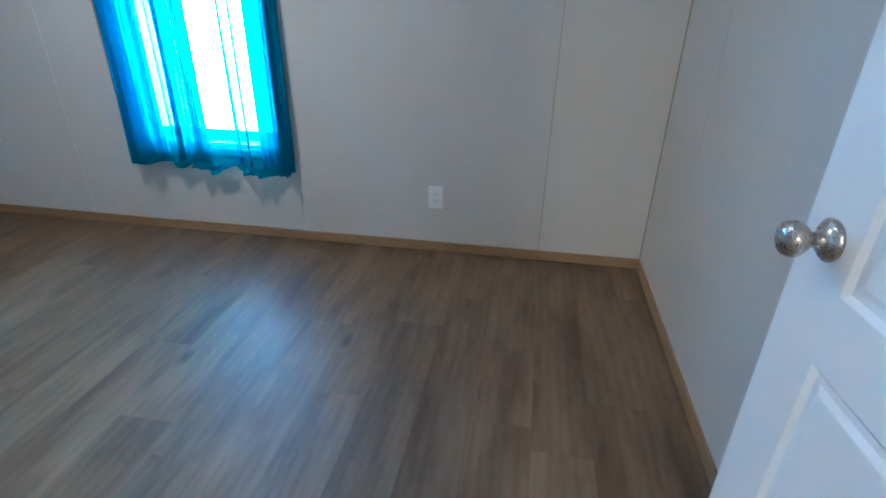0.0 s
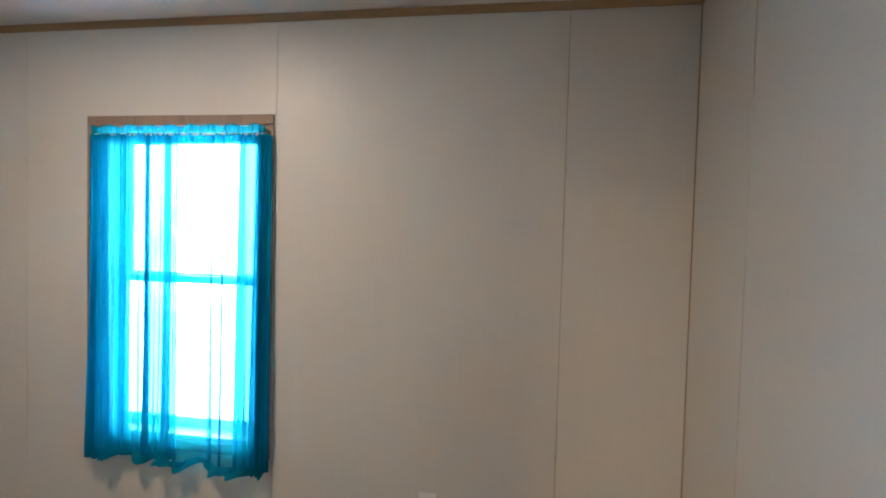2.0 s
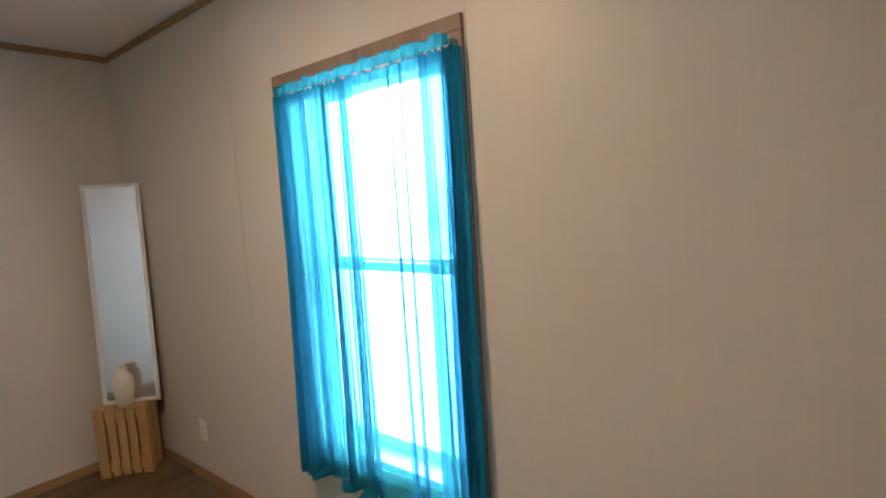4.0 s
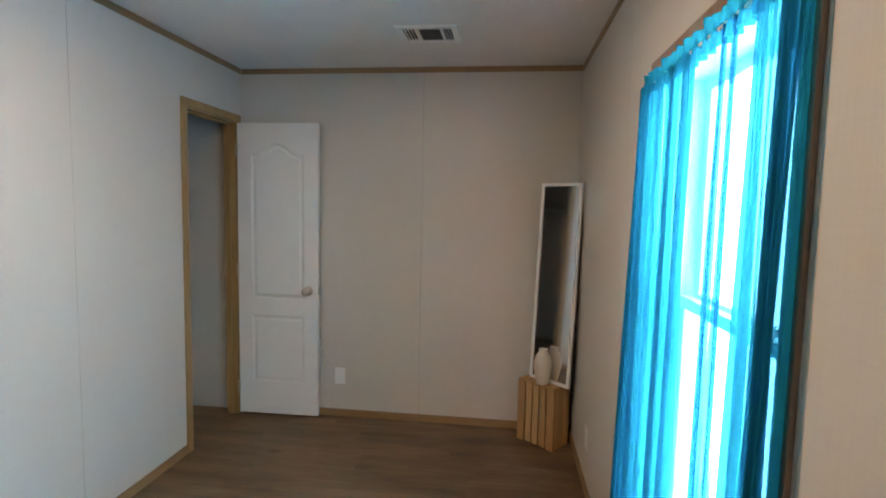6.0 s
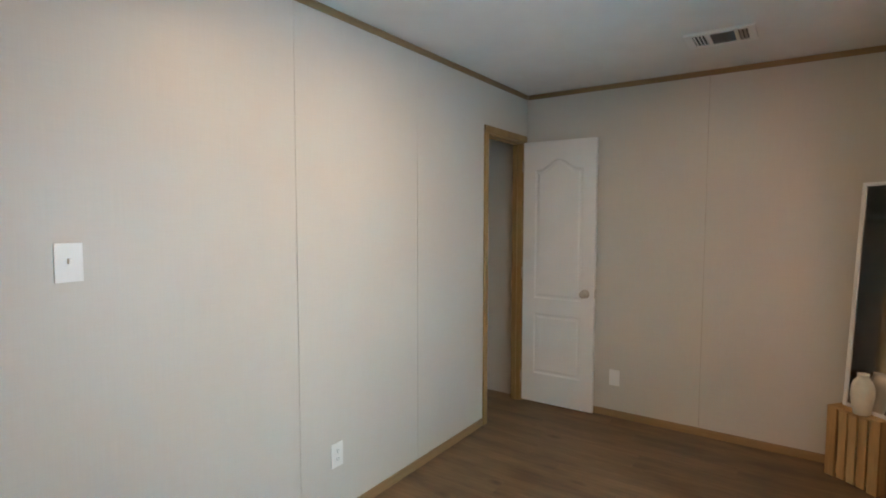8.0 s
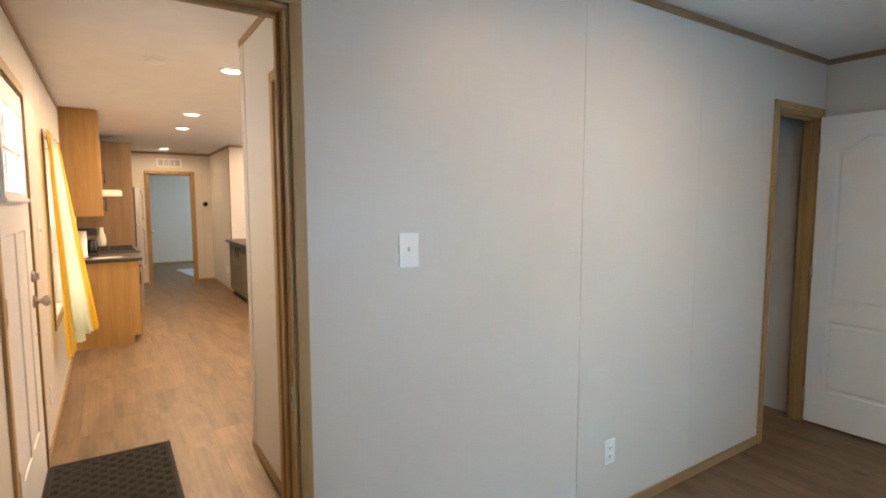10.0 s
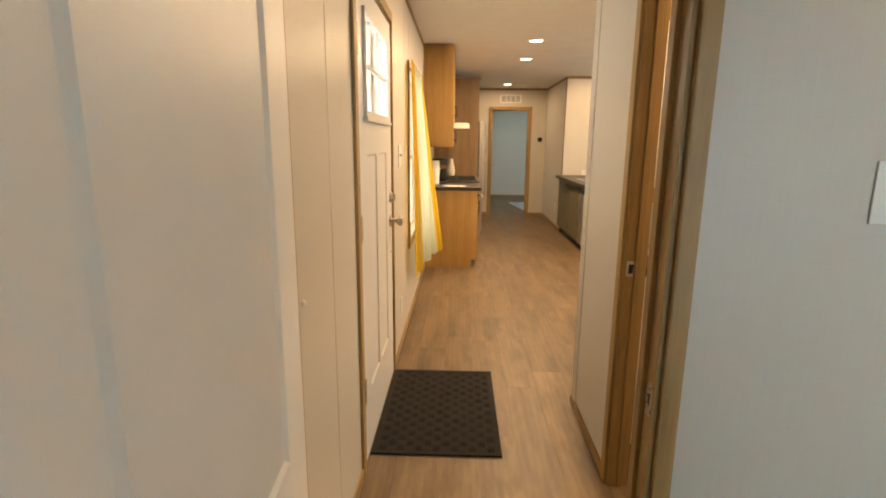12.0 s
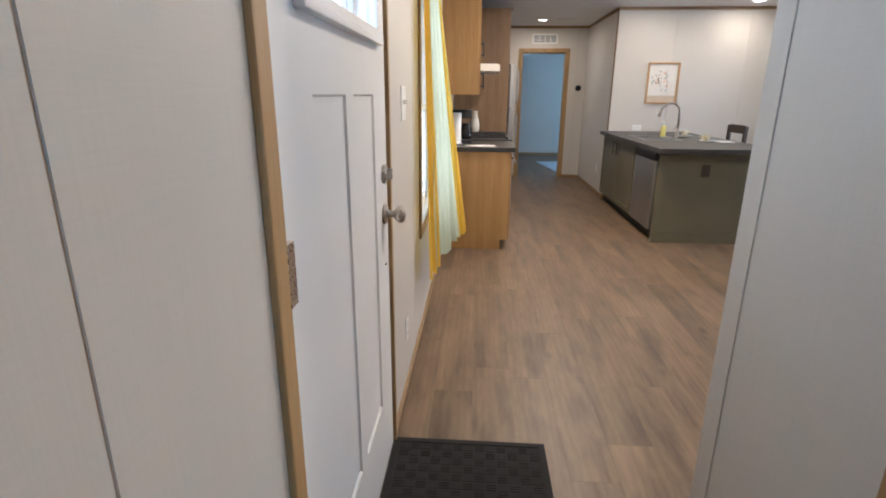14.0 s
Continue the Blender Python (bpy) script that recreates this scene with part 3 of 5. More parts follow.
for mx, mw2, sd in ((-0.135, 0.020, 33), (-0.035, 0.030, 37), (0.185, 0.008, 41), (0.235, 0.006, 43)):
    bm = cloth(mw2, 1.45, 2.0, 0.012, sd, 0.006, 0.5, 24, 40)
    bmesh.ops.translate(bm, verts=bm.verts, vec=(mx, -0.008, -0.01))
    part("middle_fold", scallop(bm), TEAL if mx < 0 else TEAL_THIN, cur)

kc = thing("curtain", "sheer yellow and cream curtain hanging beside the front door", "curtain", (-0.014, -3.30, 1.965), -90)
part("rod", tube([(-0.47, -0.03, -0.03), (0.47, -0.03, -0.03)], 0.006), VINYL, kc, "thin white curtain rod")
part("cream_panel", cloth(0.80, 1.53, 6, 0.020, 41, 0.03, 0.04, lean=0.165), CREAM, kc, "cream sheer centre")
for sx, sd, wd in ((-0.41, 51, 0.20), (0.42, 53, 0.13)):
    bm = cloth(wd, 1.545, 2.0, 0.018, sd, 0.02, 0.1, 40, 40)
    for v in bm.verts:
        v.co.x += sx
        v.co.y -= 0.004 + 0.165 * (-v.co.z / 1.49) * (0.12 + 0.88 * (0.5 + v.co.x))
    part("yellow_border", bm, YELLOW, kc, "golden yellow sheer border")


# ---- doors ----
def knob_set(parent, u, v, n0, n1, place):
    """Round knob and rose on both faces of a leaf."""
    for n, s in ((n0, -1), (n1, 1)):
        prof = [(0.0315, 0), (0.033, 0.004), (0.026, 0.010), (0.0125, 0.014), (0.011, 0.030), (0.018, 0.036), (0.0265, 0.046), (0.028, 0.056), (0.024, 0.066), (0.012, 0.071)]
        bm = lathe(prof)
        m = Matrix.Rotation(math.pi / 2 * (1 if s < 0 else -1), 4, "X")
        bmesh.ops.transform(bm, matrix=Matrix.Translation(place(u, v, n)) @ m, verts=bm.verts)
        part("knob", bm, NICKEL, parent, "round brushed-nickel knob")


def interior_door(name, label, at, turn, w, h, kz=0.915):
    """Two-panel arch-top moulded leaf; local x runs from the hinge edge, y is the thickness."""
    d = thing(name, label, "door", at, turn)
    def place(u, v, n):
        return (u, n, v)
    m = 0.115 * w / 0.76 + 0.01
    pan = [rect(m, w - m, 0.225, 0.695), arch(m, w - m, 0.812, h - 0.135, 0.075)]
    part("leaf", moulded_slab(bmesh.new(), w, h, 0.035, pan, [(0.010, 0.007), (0.022, 0.007), (0.034, 0.001)], place), WHITE, d)
    knob_set(d, w - 0.065, kz, 0.0, 0.035, place)
    for z in (0.18, 1.0, h - 0.18):
        part("hinge", boxes((-0.010, 0.004, -0.007, 0.010, z - 0.045, z + 0.045), bevel=0.002), NICKEL, d, "nickel butt hinge")
    part("latch", boxes((w - 0.002, w + 0.001, 0.006, 0.029, kz - 0.03, kz + 0.03), bevel=0.0008), NICKEL, d, "latch plate on the edge")
    return d


interior_door("bedroom_door", "white two-panel arch-top door standing open beside the wall", (-0.046, 0.018, 0.012), 94.4, 0.748, 2.01, 0.873)
interior_door("closet_door", "white two-panel arch-top closet door standing open", (-4.213, 0.016, 0.018), 91, 0.560, 2.0, 0.875)

fd = thing("front_door", "white craftsman front door with a small divided light, closed", "door", (0.032, FRONT[0] + 0.018, 0.016), 90)
FDW, FDH = FRONT[1] - FRONT[0] - 0.036, 2.0


def fplace(u, v, n):
    return (u, n - 0.008, v)


pan = [rect(0.19, 0.437, 0.285, 1.33), rect(FDW - 0.437, FDW - 0.19, 0.285, 1.33)]
bm = moulded_slab(bmesh.new(), FDW, 1.435, 0.044, pan, [(0.005, 0.006), (0.016, 0.007)], fplace)
box(bm, 0, 0.15, -0.008, 0.036, 1.435, FDH), box(bm, FDW - 0.15, FDW, -0.008, 0.036, 1.435, FDH)
box(bm, 0.15, FDW - 0.15, -0.008, 0.036, 1.890, FDH), box(bm, 0.15, FDW - 0.15, -0.008, 0.036, 1.435, 1.505)
part("leaf", bm, WHITE, fd)
lite = part("door_light", boxes((0.135, FDW - 0.135, 0.036, 0.050, 1.480, 1.510), (0.135, 0.160, 0.036, 0.050, 1.510, 1.905),
                                (FDW - 0.16, FDW - 0.135, 0.036, 0.050, 1.510, 1.905), (0.135, FDW - 0.135, 0.036, 0.050, 1.880, 1.905), bevel=0.004), WHITE, fd, "white frame of the divided light")
part("ledge", boxes((0.115, FDW - 0.115, 0.036, 0.058, 1.467, 1.485), bevel=0.003), WHITE, lite)
g = part("pane", boxes((0.15, FDW - 0.15, 0.012, 0.016, 1.505, 1.890)), PANE, lite)
g.visible_shadow = False
for k in (1, 2):
    x = 0.15 + (FDW - 0.30) * k / 3
    part("muntin", boxes((x - 0.008, x + 0.008, 0.016, 0.030, 1.505, 1.890), bevel=0.002), WHITE, lite)
part("muntin", boxes((0.15, FDW - 0.15, 0.017, 0.031, 1.690, 1.706), bevel=0.002), WHITE, lite)
kp = [(0.034, 0), (0.035, 0.005), (0.028, 0.011), (0.013, 0.015), (0.012, 0.034), (0.02, 0.040), (0.028, 0.050), (0.0285, 0.060), (0.022, 0.070), (0.01, 0.074)]
bm = lathe(kp)
bmesh.ops.transform(bm, matrix=Matrix.Translation((0.070, 0.036, 0.948)) @ Matrix.Rotation(-math.pi / 2, 4, "X"), verts=bm.verts)
part("knob", bm, NICKEL, fd, "round brushed-nickel knob")
bm = lathe([(0.031, 0), (0.032, 0.006), (0.026, 0.013), (0.01, 0.015)])
bmesh.ops.transform(bm, matrix=Matrix.Translation((0.070, 0.036, 1.081)) @ Matrix.Rotation(-math.pi / 2, 4, "X"), verts=bm.verts)
db = part("deadbolt", bm, NICKEL, fd, "deadbolt with a thumb turn")
part("thumb_turn", boxes((0.064, 0.076, 0.050, 0.068, 1.063, 1.099), bevel=0.003), NICKEL, db)
part("peep", boxes((0.062, 0.069, 0.036, 0.039, 0.767, 0.774)), SLOT, fd, "small dark screw hole")
for z in (0.35, 1.045, 1.76):
    part("hinge", boxes((FDW - 0.012, FDW + 0.028, 0.034, 0.046, z - 0.055, z + 0.055), bevel=0.002), NICKEL, fd, "nickel butt hinge")


# ---- wall plates ----
def plate(name, label, at, turn, kind="outlet", wide=0.074, tall=0.116, flat=False):
    """Wall plate; local x across, z up, y out of the wall."""
    e = thing(name, label, "outlet" if kind == "outlet" else "switch", at, turn)
    w, h = (tall, wide) if flat else (wide, tall)
    part("cover", boxes((-w / 2, w / 2, 0, 0.005, -h / 2, h / 2), bevel=0.0018), PLASTIC, e)
    if kind == "outlet":
        for s in (-1, 1):
            c = (s * 0.020, 0) if flat else (0, s * 0.020)
            f = part("socket", boxes((c[0] - 0.016, c[0] + 0.016, 0.005, 0.0075, c[1] - 0.0135, c[1] + 0.0135), bevel=0.0012), PLASTIC, e)
            for dx in (-0.006, 0.006):
                part("slot", boxes((c[0] + dx - 0.0011, c[0] + dx + 0.0011, 0.0070, 0.0080, c[1] - 0.001, c[1] + 0.007)), SLOT, f)
            part("slot", boxes((c[0] - 0.002, c[0] + 0.002, 0.0070, 0.0080, c[1] - 0.008, c[1] - 0.004)), SLOT, f)
    elif kind == "toggle":
        part("toggle", boxes((-0.0045, 0.0045, 0.005, 0.018, -0.004, 0.012), bevel=0.0015), PLASTIC, e)
    elif kind == "double":
        for s in (-1, 1):
            part("toggle", boxes((s * 0.023 - 0.0045, s * 0.023 + 0.0045, 0.005, 0.018, -0.004, 0.012), bevel=0.0015), PLASTIC, e)
    return e


plate("wall_outlet", "white duplex outlet on the window wall", (-1.015, D, 0.294), 180)
plate("wall_outlet", "white duplex outlet low beside the wooden crate", (-3.61, D, 0.28), 180)
plate("wall_outlet", "white blank outlet plate beside the closet door", (-W, 0.712, 0.29), -90, "blank")
plate("wall_outlet", "white duplex outlet below the light switch wall", (-2.25, 0, 0.325), 0)
plate("light_switch", "white toggle light switch beside the bedroom doorway", (-1.194, 0, 1.32), 0, "toggle")
plate("light_switch", "white double toggle switch beside the front door", (0, -2.40, 1.312), 90, "double", 0.116, 0.135)
plate("wall_outlet", "white duplex outlet low beside the front door", (0, -2.415, 0.30), 90)
plate("wall_outlet", "white horizontal outlet on the kitchen end wall", (-2.368, -7.27, 0.945), 0, "outlet", flat=True)
plate("wall_outlet", "small white outlet low on the passage wall", (PASS, -7.75, 0.35), -90)



# ---- bedroom things ----
PINE = wood("pine_slat", (0.62, 0.40, 0.19), (0.54, 0.33, 0.145), (0.42, 0.245, 0.10), "z", 0.55, spread=0.08)
CERAMIC = plain("cream_ceramic", (0.70, 0.66, 0.58), (0.64, 0.60, 0.52), 0.35, scale=20, relief=0.1)
DARKBACK = plain("black_backing", (0.02, 0.02, 0.02), rough=0.7)

crate = thing("wooden_crate", "upright slatted pine crate standing in the room corner", "crate", (-4.137, 2.101, 0), 51)
cx, cy, ch = 0.137, 0.085, 0.40
for sy in (-1, 1):
    for sx in (-1, 1):
        part("post", boxes((sx * cx, sx * (cx - 0.052), sy * cy, sy * (cy - 0.018), 0, ch - 0.002), bevel=0.004), PINE, crate)
    for k in range(3):
        u = (k - 1) * 0.052
        part("slat", boxes((u - 0.021, u + 0.021, sy * (cy - 0.003), sy * (cy - 0.016), 0.004, ch - 0.016), bevel=0.003), PINE, crate)
    part("rail", boxes((-cx + 0.002, cx - 0.002, sy * (cy - 0.018), sy * (cy - 0.032), ch - 0.09, ch - 0.018), bevel=0.003), PINE, crate)
    part("rail", boxes((-cx + 0.002, cx - 0.002, sy * (cy - 0.018), sy * (cy - 0.032), 0.02, 0.09), bevel=0.003), PINE, crate)
for sx in (-1, 1):
    for u in (-0.046, 0.0, 0.046):
        part("end_slat", boxes((sx * (cx - 0.001), sx * (cx - 0.015), u - 0.0205, u + 0.0205, 0.004, ch - 0.004), bevel=0.003), PINE, crate)
part("top_board", boxes((-cx + 0.004, cx - 0.004, -cy + 0.003, cy - 0.003, ch - 0.014, ch), bevel=0.003), PINE, crate)

mir = thing("leaning_mirror", "tall narrow mirror in a thin white frame leaning in the corner", "mirror", (-4.090, 2.122, ch + 0.001))
mir.matrix_basis = pose(-4.090, 2.122, ch + 0.001, 0, 0, 47) @ pose(0, 0, 0, -2.8, 0, 0)
mw, mh, fw = 0.305, 1.245, 0.020
part("frame", boxes((-mw / 2, -mw / 2 + fw, 0, 0.018, 0, mh), (mw / 2 - fw, mw / 2, 0, 0.018, 0, mh), (-mw / 2 + fw, mw / 2 - fw, 0, 0.018, 0, fw), (-mw / 2 + fw, mw / 2 - fw, 0, 0.018, mh - fw, mh), bevel=0.002), WHITE, mir, "thin white painted frame")
part("glass", boxes((-mw / 2 + fw - 0.004, mw / 2 - fw + 0.004, 0.006, 0.010, fw - 0.004, mh - fw + 0.004)), MIRROR, mir, "silvered mirror glass")
part("back_board", boxes((-mw / 2 + 0.006, mw / 2 - 0.006, 0.011, 0.017, 0.006, mh - 0.006)), DARKBACK, mir)

tagged(part("vase", lathe([(0.033, 0), (0.038, 0.004), (0.046, 0.045), (0.054, 0.100), (0.054, 0.140), (0.045, 0.175), (0.029, 0.196), (0.025, 0.208), (0.029, 0.220), (0.024, 0.220), (0.020, 0.20)]), CERAMIC),
       "cream ceramic vase standing on the pine crate", "vase").location = (-4.072, 2.085, ch)

vent = thing("ceiling_vent", "white three-way ceiling air vent with slanted louvres", "vent", (-3.64, 1.40, H))
part("frame", boxes((-0.125, 0.125, -0.16, -0.125, -0.012, 0), (-0.125, 0.125, 0.125, 0.16, -0.012, 0), (-0.125, -0.09, -0.125, 0.125, -0.012, 0), (0.09, 0.125, -0.125, 0.125, -0.012, 0), bevel=0.002), PLASTIC, vent)
part("backing", boxes((-0.09, 0.09, -0.125, 0.125, -0.0035, -0.001)), SLOT, vent)
for y in (-0.05, 0.075):
    part("bar", boxes((-0.09, 0.09, y - 0.008, y + 0.008, -0.012, -0.004)), PLASTIC, vent)
for k in range(9):
    x = -0.078 + k * 0.0195
    bm = boxes((x - 0.007, x + 0.007, -0.042, 0.067, -0.0085, -0.0070))
    bmesh.ops.rotate(bm, verts=bm.verts, cent=(x, 0, -0.008), matrix=Matrix.Rotation(0.5, 3, "Y"))
    part("slat", bm, STEEL, vent)
for k in range(4):
    y = -0.115 + k * 0.017
    bm = boxes((-0.088, 0.088, y - 0.006, y + 0.006, -0.0085, -0.0070))
    bmesh.ops.rotate(bm, verts=bm.verts, cent=(0, y, -0.008), matrix=Matrix.Rotation(-0.6, 3, "X"))
    part("slat", bm, PLASTIC, vent)
for k in range(2):
    y = 0.095 + k * 0.017
    bm = boxes((-0.088, 0.088, y - 0.006, y + 0.006, -0.0085, -0.0070))
    bmesh.ops.rotate(bm, verts=bm.verts, cent=(0, y, -0.008), matrix=Matrix.Rotation(0.6, 3, "X"))
    part("slat", bm, STEEL, vent)

# closet shelf with a hanging rod
shelf = thing("closet_shelf", "white closet shelf with a hanging rod", "shelf", (-3.66, -1.15, 1.72))
part("board", boxes((-0.64, 0.655, -0.32, 0.0, 0, 0.018), bevel=0.002), WHITE, shelf)
part("rod", tube([(-0.64, -0.05, -0.05), (0.655, -0.05, -0.05)], 0.012), NICKEL, shelf, "chrome hanging rod")


# ---- ceiling lights ----
LED = glow("led_lens", (1.0, 0.86, 0.66), 9.0)


def recessed(x, y):
    e = thing("recessed_light", "round white recessed ceiling light, switched on", "ceiling light", (x, y, H), group="recessed ceiling lights")
    ring = lathe([(0.060, -0.003), (0.064, -0.009), (0.078, -0.007), (0.084, -0.001), (0.084, 0.0), (0.060, 0.0)], 36)
    part("trim_ring", ring, PLASTIC, e)
    part("lens", lathe([(0.0605, -0.0075), (0.0605, -0.0015)], 36), LED, e, "glowing frosted lens")
    return e


first = recessed(*LAMPS[0][:2])
for lx, ly, _ in LAMPS[1:]:
    copy_thing(first, pose(lx, ly, H))

smoke = thing("smoke_detector", "round white smoke detector on the hall ceiling", "detector", (-0.65, -2.28, H))
part("base", lathe([(0.066, 0), (0.066, -0.012), (0.058, -0.016)]), PLASTIC, smoke)
part("cap", lathe([(0.056, -0.0155), (0.052, -0.030), (0.040, -0.036), (0.012, -0.037)]), PLASTIC, smoke)

cv = thing("ceiling_vent", "flat white ceiling vent in the passage", "vent", (-1.53, -8.4, H))
part("frame", boxes((-0.16, 0.16, -0.10, -0.08, -0.008, 0), (-0.16, 0.16, 0.08, 0.10, -0.008, 0), (-0.16, -0.14, -0.08, 0.08, -0.008, 0), (0.14, 0.16, -0.08, 0.08, -0.008, 0)), PLASTIC, cv)
for k in range(8):
    part("slat", boxes((-0.14, 0.14, -0.075 + k * 0.02, -0.063 + k * 0.02, -0.006, -0.003)), PLASTIC, cv)

# ---- passage wall things ----
rv = thing("wall_vent", "white return-air grille above the far doorway", "vent", (-1.33, FAR, 2.20))
part("frame", boxes((-0.20, 0.20, 0, 0.012, 0.055, 0.075), (-0.20, 0.20, 0, 0.012, -0.075, -0.055), (-0.20, -0.175, 0, 0.012, -0.055, 0.055), (0.175, 0.20, 0, 0.012, -0.055, 0.055), bevel=0.002), PLASTIC, rv)
part("backing", boxes((-0.175, 0.175, 0.001, 0.003, -0.055, 0.055)), plain("grille_shade", (0.22, 0.25, 0.28)), rv)
for k in range(3):
    x = -0.0875 + k * 0.0875
    part("bar", boxes((x - 0.006, x + 0.006, 0.003, 0.012, -0.055, 0.055)), PLASTIC, rv)
for k in range(6):
    z = -0.045 + k * 0.018
    part("slat", boxes((-0.175, 0.175, 0.004, 0.008, z - 0.003, z + 0.003)), PLASTIC, rv)
th = thing("thermostat", "round black wall thermostat", "thermostat", (-1.905, FAR, 1.455))
part("ring", lathe([(0.046, 0), (0.046, 0.018), (0.040, 0.024)], axis="y"), BLACK, th)
part("face", lathe([(0.040, 0.0235), (0.036, 0.026), (0.002, 0.0265)], axis="y"), plain("thermostat_face", (0.01, 0.012, 0.02), rough=0.1), th)

fd2 = interior_door("far_bedroom_door", "white door of the far bedroom standing open", (FARDOOR[1] - 0.015, FAR - T - 0.006, 0.012), -93, 0.74, 2.0)
rugm = plain("bath_rug", (0.55, 0.60, 0.66), (0.30, 0.36, 0.44), 0.95, scale=14, grain=90, relief=1.0)


def rug(name, label, at, turn, w, l, mat, seed):
    rng = random.Random(seed)
    bm = bmesh.new()
    n = 26
    g = [[bm.verts.new(((i / n - 0.5) * w, (j / n - 0.5) * l, 0.012 + rng.uniform(-0.003, 0.004) - (0.009 if i in (0, n) or j in (0, n) else 0))) for i in range(n + 1)] for j in range(n + 1)]
    for j in range(n):
        for i in range(n):
            bm.faces.new((g[j][i], g[j][i + 1], g[j + 1][i + 1], g[j + 1][i])).smooth = True
    border = g[0] + [r[-1] for r in g[1:]] + g[-1][-2::-1] + [r[0] for r in g[-2:0:-1]]
    low = [bm.verts.new((v.co.x, v.co.y, 0.0005)) for v in border]
    for k in range(len(border)):
        bm.faces.new((border[k], border[(k + 1) % len(border)], low[(k + 1) % len(border)], low[k]))
    bmesh.ops.recalc_face_normals(bm, faces=bm.faces)
    ob = part(name, bm, mat)
    ob.matrix_basis = pose(*at, 0, 0, turn)
    return tagged(ob, label, "rug")


rug("bedroom_rug", "pale blue and white rug on the far bedroom floor", (-1.90, -10.6, 0), 8, 0.55, 1.3, rugm, 3)

# ---- hall: ribbed doormat ----
RUBBER = plain("black_rubber", (0.011, 0.011, 0.012), (0.017, 0.016, 0.015), 0.9, scale=9, grain=220, relief=0.6)
dm = thing("doormat", "black rubber doormat with a waffle pattern inside the front door", "doormat", (-0.306, -1.565, 0))
part("backing", boxes((-0.30, 0.30, -0.44, 0.44, 0.0005, 0.006), bevel=0.002), RUBBER, dm)
part("border", boxes((-0.30, -0.275, -0.44, 0.44, 0.005, 0.010), (0.275, 0.30, -0.44, 0.44, 0.005, 0.010), (-0.275, 0.275, -0.44, -0.415, 0.005, 0.010), (-0.275, 0.275, 0.415, 0.44, 0.005, 0.010), bevel=0.002), RUBBER, dm)
bm = bmesh.new()
for i in range(13):
    for j in range(20):
        x, y = -0.252 + i * 0.042, -0.394 + j * 0.0415
        if (i + j) % 2:
            for k in range(3):
                box(bm, x - 0.017, x + 0.017, y - 0.016 + k * 0.012, y - 0.009 + k * 0.012, 0.0055, 0.0088)
        else:
            for k in range(3):
                box(bm, x - 0.016 + k * 0.012, x - 0.009 + k * 0.012, y - 0.017, y + 0.017, 0.0055, 0.0088)
ribs = part("ribs", bm, RUBBER, dm, "raised waffle ribs")
ribs["kind"] = "stuff"
ds = thing("door_stop", "small white door bumper on the hall wall", "door stop", (0, -0.262, 1.0), 90)
part("pad", lathe([(0.008, 0), (0.009, 0.003), (0.007, 0.008), (0.003, 0.010)], axis="y"), PLASTIC, ds)


# ---- cabinet fronts ----
def front(parent, plane, axis, u0, u1, z0, z1, side, mat, handle=None, thick=0.019, rail=0.055):
    """Shaker cabinet door on a plane; side: the way it faces along the other axis. handle: (u, z, upright)."""
    w, h = u1 - u0, z1 - z0

    def place(u, v, n):
        q = plane + side * (thick - n)
        return (q, u0 + u, z0 + v) if axis == "y" else (u0 + u, q, z0 + v)
    r = min(rail, w * 0.22, h * 0.3)
    d = part("door", moulded_slab(bmesh.new(), w, h, thick, [rect(r, w - r, r, h - r)], [(0.002, 0.006), (0.010, 0.0075)], place), mat, parent)
    if handle:
        u, z, up = handle
        off = plane + side * (thick + 0.03)
        foot = plane + side * (thick - 0.001)

        def pt(q, uu, zz):
            return (q, uu, zz) if axis == "y" else (uu, q, zz)
        a, b = ((0, -0.075), (0, 0.075)) if up else ((-0.075, 0), (0.075, 0))
        hd = part("handle", tube([pt(off, u + a[0], z + a[1]), pt(off, u + b[0], z + b[1])], 0.006), BLACK, d, "black bar handle")
        for s in (a, b):
            part("standoff", tube([pt(foot, u + s[0] * 0.7, z + s[1] * 0.7), pt(off, u + s[0] * 0.7, z + s[1] * 0.7)], 0.0045, 8), BLACK, hd)
    return d


# ---- kitchen, window side ----
LAMINATE = plain("dark_stone_laminate", (0.025, 0.024, 0.023), (0.060, 0.056, 0.052), 0.34, scale=9, grain=50, relief=0.05)
LAMINATE.node_tree.nodes["Principled BSDF"].inputs["Specular IOR Level"].default_value = 0.3


def carcass(parent, x0, x1, y0, y1, z0, z1, mat, toe=0.0):
    part("body", boxes((x0, x1, y0, y1, z0 + toe, z1), bevel=0.002), mat, parent)
    if toe:
        part("toe_kick", boxes((x0 + 0.06, x1, y0, y1, z0, z0 + toe)), TALL, parent)


b1 = thing("base_cabinet", "honey maple base cabinet with a plain end panel", "cabinet", (0, 0, 0))
carcass(b1, -0.585, -0.003, -5.40, -4.752, 0, 0.872, MAPLE, 0.09)
part("end_panel", boxes((-0.590, -0.003, -4.752, -4.742, 0.09, 0.872), (-0.53, -0.003, -4.752, -4.742, 0.0, 0.09)), MAPLE, b1)
front(b1, -0.585, "y", -5.395, -4.757, 0.10, 0.70, -1, MAPLE, (-5.33, 0.62, True))
front(b1, -0.585, "y", -5.395, -4.757, 0.71, 0.865, -1, MAPLE, (-5.07, 0.79, False), rail=0.035)
b2 = thing("base_cabinet", "honey maple base cabinet between the stove and the tall panel", "cabinet", (0, 0, 0))
carcass(b2, -0.585, -0.003, -6.72, -6.18, 0, 0.872, MAPLE, 0.09)
